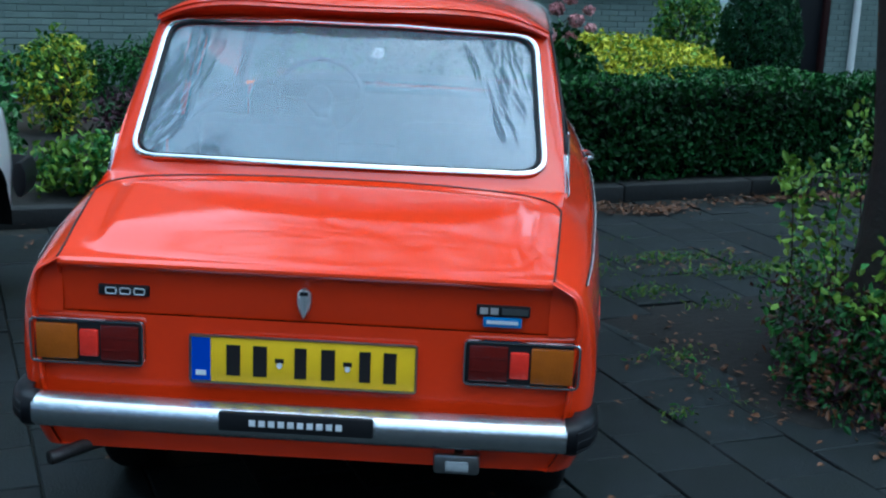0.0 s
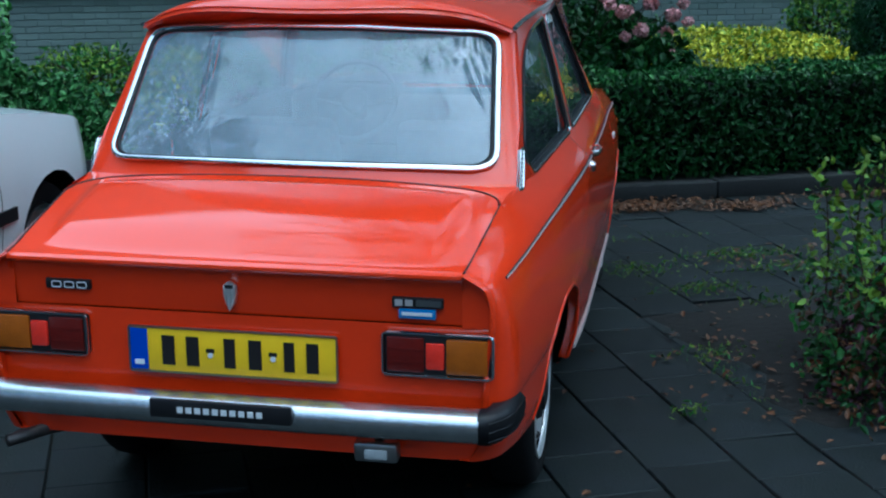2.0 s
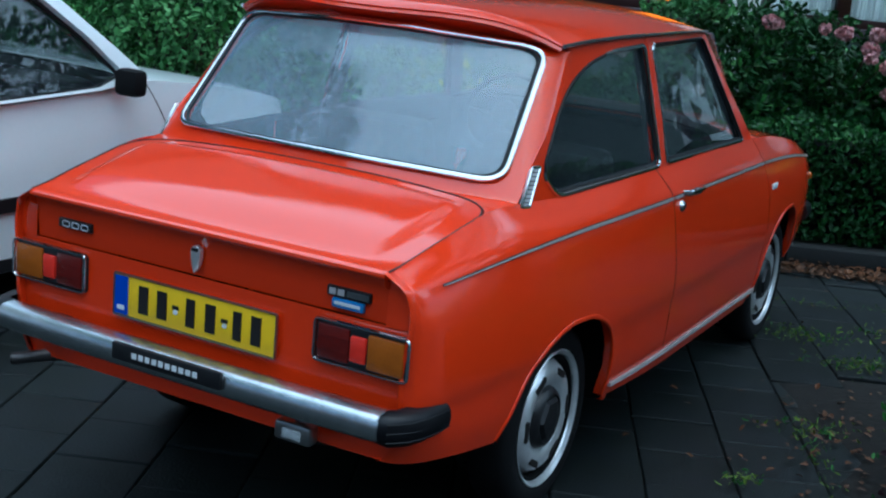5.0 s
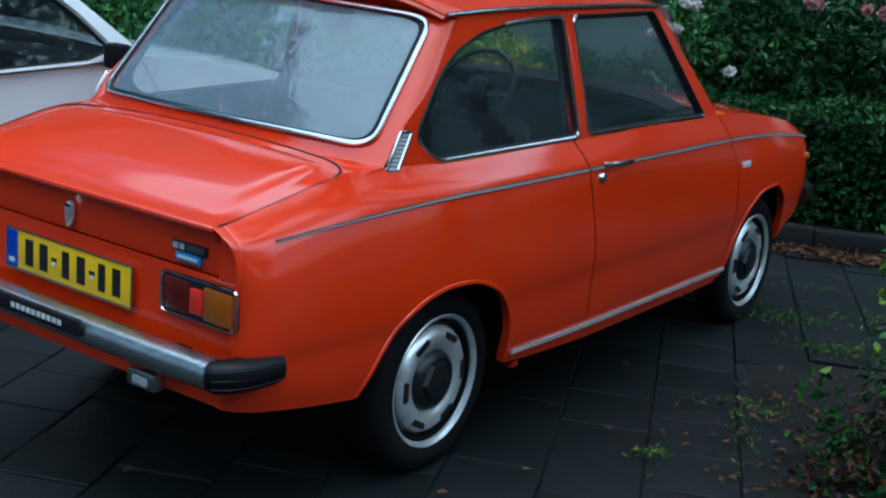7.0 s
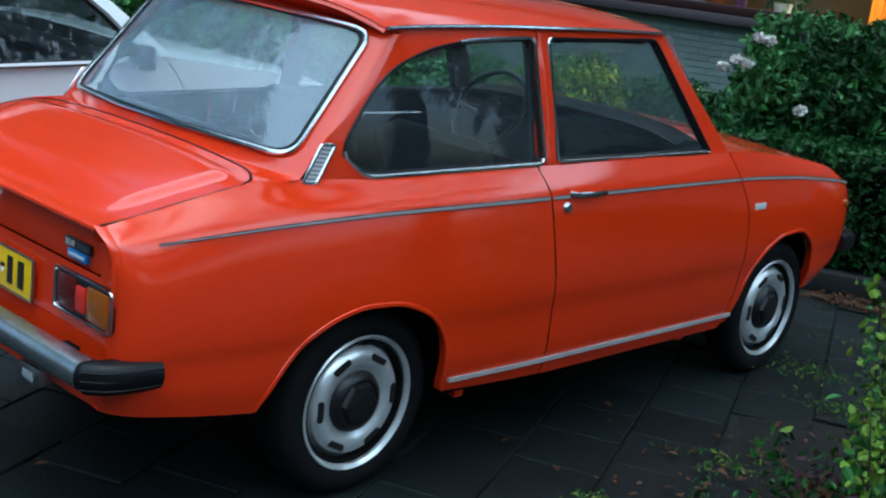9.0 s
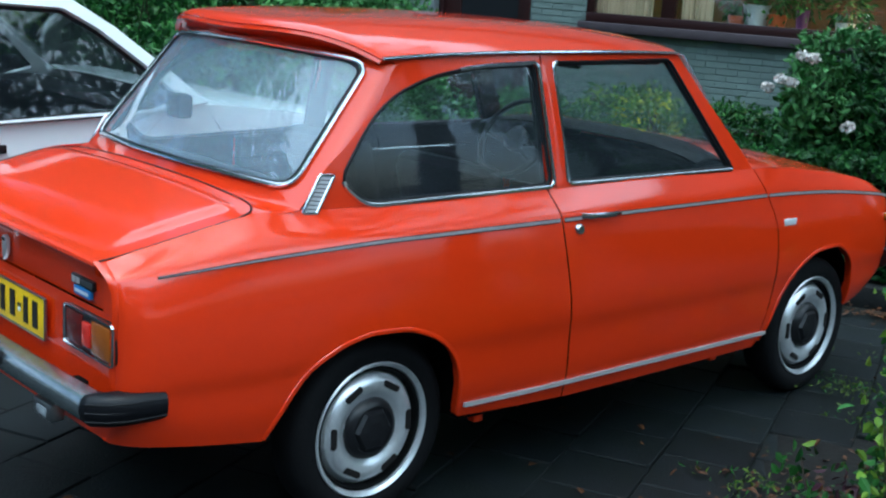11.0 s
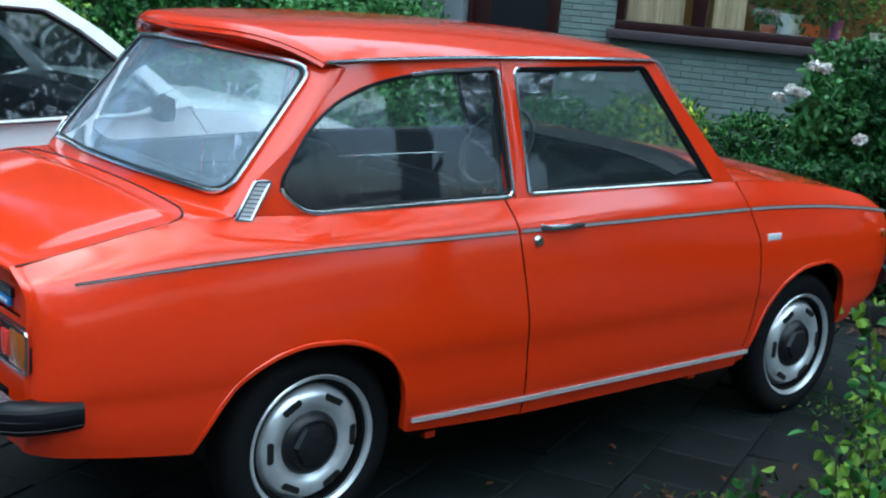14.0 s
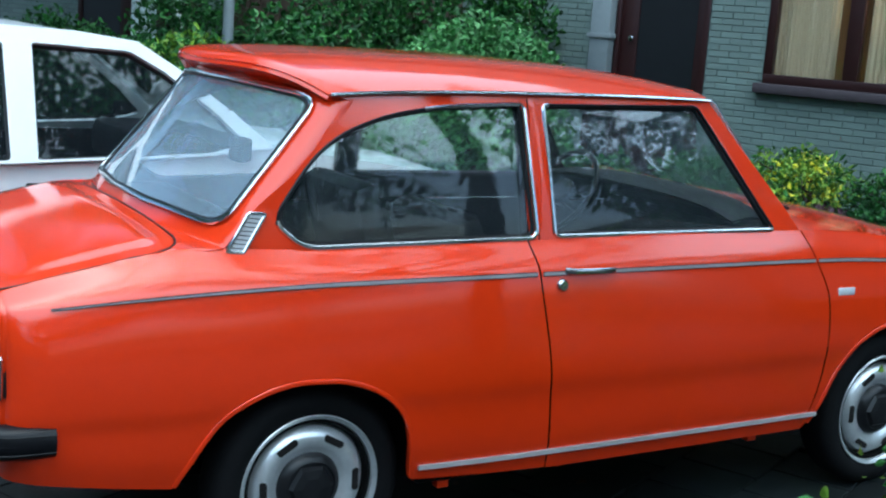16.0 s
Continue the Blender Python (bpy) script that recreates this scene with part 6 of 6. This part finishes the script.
def build_pit_shrub():
    ob = thing("pit_shrub", "straggling light green shrub round the tree's foot", "bush", at=(1.75, 2.15, 0))
    rng = random.Random(12)
    leaves = []
    stems = [(1.56, 2.08, .78), (1.68, 1.95, .62), (1.85, 2.3, .80), (2.0, 2.55, .92), (1.95, 2.0, .55), (2.15, 2.2, .75), (1.75, 1.75, .42), (2.1, 1.8, .50), (2.3, 2.5, .95), (2.25, 2.8, .85), (2.4, 2.2, .7), (1.88, 1.76, .70), (1.80, 1.59, .55), (1.5, 1.75, .30), (1.9, 1.55, .35), (2.5, 2.6, .9), (1.80, 2.62, .72), (2.05, 2.9, .98)]
    for i, (x, y, h) in enumerate(stems):
        bx, by = x + rng.uniform(-.10, .10) + (.05 if x < 1.6 else 0), y + rng.uniform(-.10, .10)
        pts = [Vector((bx, by, .0)).lerp(Vector((x, y, h)), f) + Vector((.03 * math.sin(3 * f + i), .03 * math.cos(4 * f + i), 0)) for f in np.linspace(0, 1, 6)]
        bm = bmesh.new()
        tube(bm, pts, [.010, .009, .008, .007, .005, .003], .006, sides=5, up=(0, 1, 0))
        part("stem", bm, TWIG, ob)
        for f in np.linspace(.22, 1, int(16 + h * 34)):
            k = min(int(f * 5), 4)
            p = pts[k].lerp(pts[k + 1], f * 5 - k)
            for _ in range(3):
                leaves.append(p + Vector((rng.gauss(0, .034), rng.gauss(0, .034), rng.gauss(0, .03))))
    # the same leaves turn darker green below 0.3 m, painting in shade under the tips
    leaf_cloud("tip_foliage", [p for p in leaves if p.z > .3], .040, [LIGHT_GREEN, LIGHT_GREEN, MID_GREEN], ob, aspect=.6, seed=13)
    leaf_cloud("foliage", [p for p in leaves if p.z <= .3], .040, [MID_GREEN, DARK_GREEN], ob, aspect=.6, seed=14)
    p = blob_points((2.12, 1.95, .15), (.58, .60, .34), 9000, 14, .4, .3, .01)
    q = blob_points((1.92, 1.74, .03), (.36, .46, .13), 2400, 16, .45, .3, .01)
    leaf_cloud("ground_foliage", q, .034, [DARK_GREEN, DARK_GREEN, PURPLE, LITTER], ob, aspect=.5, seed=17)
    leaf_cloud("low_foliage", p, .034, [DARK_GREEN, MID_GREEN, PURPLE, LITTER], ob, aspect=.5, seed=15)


build_pit_shrub()

# dead leaves and weeds
rng = np.random.default_rng(17)


def scatter(centre, spread, n):
    s = rng.normal(centre[0], spread[0], n)
    v = rng.normal(centre[1], spread[1], n)
    return np.array([st(a, min(b, 4.19), .012 + .012 * rng.random()) for a, b in zip(s, v)])


litter = np.concatenate([scatter((2.75, 3.98), (.30, .08), 800), scatter((3.35, 3.85), (.16, .07), 300), scatter((4.7, 4.0), (.45, .07), 700), scatter((2.3, 4.0), (.2, .08), 160), scatter((2.0, 1.0), (.16, .30), 60), scatter((2.5, .75), (.35, .12), 60), scatter((2.6, 1.3), (.45, .35), 260), scatter((2.9, 2.7), (.25, .12), 60), scatter((1.6, 2.0), (2.0, 1.5), 90), scatter((0.2, 3.9), (.8, .15), 100)])
leaf_cloud("dead_leaves", litter, .034, [LITTER], label="brown dead leaves lying along the kerb", aspect=.6, seed=18, kind="stuff", droop=0, flat=True)


def tuft(label, s, v, rs, rv, n, h, seed, mats=None):
    g = np.random.default_rng(seed)
    n = int(n * .8)
    p = np.stack([g.normal(s, rs, n), g.normal(v, rv, n)], 1)
    pts = np.array([st(a, b, h * .4 * g.random() + .012) for a, b in p])
    ob = leaf_cloud("weeds", pts, h * .42, mats or [GRASS, GRASS, MID_GREEN], label=label, aspect=.3, seed=seed, kind="stuff", droop=-.5)
    return ob


for i, (s, v, rs, rv, n, h) in enumerate(((2.12, 2.60, .13, .07, 260, .06), (2.30, 2.22, .12, .05, 230, .06), (2.80, 2.75, .18, .05, 300, .07), (2.98, 2.45, .20, .07, 320, .07), (1.59, .80, .035, .03, 60, .06), (1.94, 1.35, .10, .06, 120, .06), (2.5, 1.95, .10, .05, 80, .07), (3.3, 2.45, .20, .05, 220, .07), (1.88, 1.10, .03, .2, 80, .05), (2.45, 3.2, .3, .05, 90, .05))):
    tuft("green weeds growing in the paving joints", s, v, rs, rv, n, h, 80 + i)
p = np.array([st(4.52, 4.08, .05 + .18 * rng.random()) for _ in range(40)]) + rng.normal(0, .05, (40, 3))
leaf_cloud("weeds", p, .09, [LIGHT_GREEN], label="single light green weed at the kerb", aspect=.4, seed=95, kind="stuff")

# unseen trees all round and a plain terrace, added to block low sky in reflections
for i, (x, y, h) in enumerate(((-9.8, -1.6, 7.4), (-8.6, -6.0, 8.0), (-7.2, -8.6, 7.0), (1.8, -15.0, 4.4), (9.0, -10.5, 5.8), (12.0, -6.5, 5.4), (13.8, -.5, 4.8), (15.5, 5.0, 5.0), (9.5, 11.6, 6.0), (-12.8, 2.6, 5.2), (-14.0, 8.6, 5.6))):
    build_tree("unseen_tree", "unseen leafy tree added to darken and shape reflections", x, y, h, ((x, y, h + .6), (3.3, 3.3, 3.4)), 11000, 90 + i, .20, 9, .21)
TERRACE = material("brown_brick_terrace", (0.16, 0.10, 0.075), rough=0.85, scale=3, vary=0.3, bump=0.3, bump_scale=30)
tagged(part("wall_terrace", boxed(-45, 45, -24, -23.6, -.02, 7.5, m=STREET), TERRACE, smooth=False), "unseen plain brown brick terrace added to close the street", "wall", kind="structure")

# ---- pieces: bricks and paving tiles ----
def slab(name, lx, ly, lz, bevel):
    bm = bmesh.new()
    a, b = (lx / 2, ly / 2), (lx / 2 - bevel, ly / 2 - bevel)
    lo = [bm.verts.new((sx * a[0], sy * a[1], -lz)) for sx, sy in ((-1, -1), (1, -1), (1, 1), (-1, 1))]
    mi = [bm.verts.new((sx * a[0], sy * a[1], -bevel)) for sx, sy in ((-1, -1), (1, -1), (1, 1), (-1, 1))]
    hi = [bm.verts.new((sx * b[0], sy * b[1], 0)) for sx, sy in ((-1, -1), (1, -1), (1, 1), (-1, 1))]
    for p, q in ((lo, mi), (mi, hi)):
        for i in range(4):
            bm.faces.new((p[i], p[(i + 1) % 4], q[(i + 1) % 4], q[i]))
    bm.faces.new(hi)
    me = bpy.data.meshes.new(name)
    bm.to_mesh(me)
    bm.free()
    return me


def joined(name, base, places, mat, parent):
    n, k = len(base.vertices), len(places)
    co = np.array([v.co for v in base.vertices])
    faces = [tuple(p.vertices) for p in base.polygons]
    allco = np.concatenate([co @ np.array(m.to_3x3()).T + np.array(m.translation) for m in places])
    allf = [tuple(i + n * j for i in f) for j in range(k) for f in faces]
    me = bpy.data.meshes.new(name)
    me.from_pydata(allco.tolist(), [], allf)
    me.materials.append(mat)
    ob = new(name, me)
    ob.parent = parent
    ob.matrix_parent_inverse = parent.matrix_basis.inverted()
    return tagged(ob, "", "", "", "stuff")


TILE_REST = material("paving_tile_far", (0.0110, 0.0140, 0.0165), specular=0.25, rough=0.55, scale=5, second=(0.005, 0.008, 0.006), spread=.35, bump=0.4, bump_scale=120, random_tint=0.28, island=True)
BRICK_REST = material("grey_brick_far", (0.19, 0.245, 0.225), rough=0.8, scale=3, vary=0.25, bump=0.3, bump_scale=60, random_tint=0.10, island=True)
paving = tagged(thing("pavement", "dark grey square paving tiles with weedy joints", "paving", at=(0, 0, 0)), kind="structure")
tile_mesh = slab("tile", .2945, .2945, .04, .004)
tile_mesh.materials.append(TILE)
near, far = [], []
for i in range(-26, 24):
    for j in range(-30, 15):
        s = 1.27 + .30 * (i + .5)
        v = .30 * (j + (.5 if i % 2 else 0)) - .02
        if v > 4.05 or v < -8:
            continue
        if 2.02 < s < 3.4 and .62 < v < 1.95:
            continue
        r = random.Random(i * 997 + j)
        tilt = (r.gauss(0, .007), r.gauss(0, .007))
        m = Matrix.Translation(st(s, v, r.gauss(0, .0025))) @ Euler((tilt[0], tilt[1], TURN + r.gauss(0, .006))).to_matrix().to_4x4()
        (near if (.3 < s < 4.0 and -1.2 < v < 4.1) or (-1.3 < s < .4 and -1.6 < v < -.2) else far).append(m)
near.sort(key=lambda m: (m.translation - Vector((1.3, 1.2, 0))).length)
far += near[295:]
for m in near[:295]:
    ob = new("tile", tile_mesh)
    ob.parent = paving
    ob.matrix_basis = m
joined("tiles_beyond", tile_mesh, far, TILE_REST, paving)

brick_mesh = slab("brick", .205, .054, .02, .003)
brick_mesh.materials.append(BRICK)
turn_up = Matrix.Rotation(TURN, 4, "Z") @ Matrix.Rotation(radians(90), 4, "X")
places = []
for row in range(45):
    z = .08 + .0625 * (row + .5)
    gaps = [(a, b) for a, b, c, d in OPENINGS if c - .03 < z < d + .03] + [(2.58, 2.92)]
    if SILL_Z - .14 < z < SILL_Z:
        gaps += [(-1.42, 2.64), (2.86, 6.99)]
    for k in range(-66, 76):
        mid = .2155 * (k + (.5 if row % 2 else 0))
        lo, hi = mid - .1055, mid + .1055
        for a, b in gaps:
            if a <= lo and hi <= b:
                lo = hi
            elif lo < a < hi:
                hi = a - .004
            elif lo < b < hi:
                lo = b + .004
        if hi - lo < .03 or (hi < -3.4 and z < .9):
            continue
        places.append(Matrix.Translation(st((lo + hi) / 2, FV + .003, z)) @ turn_up @ Matrix.Diagonal(((hi - lo) / .205, 1, 1, 1)))
stretch = [m for m in places if -2.1 < m.translation.dot(SDIR) < -.6 and m.translation.z < 2.0]
stretch.sort(key=lambda m: abs(m.translation.z - .9))
chosen = {id(m) for m in stretch[:290]}
for m in places:
    if id(m) in chosen:
        ob = new("brick", brick_mesh)
        ob.parent = wall_house
        ob.matrix_basis = m
joined("bricks_beyond", brick_mesh, [m for m in places if id(m) not in chosen], BRICK_REST, wall_house)
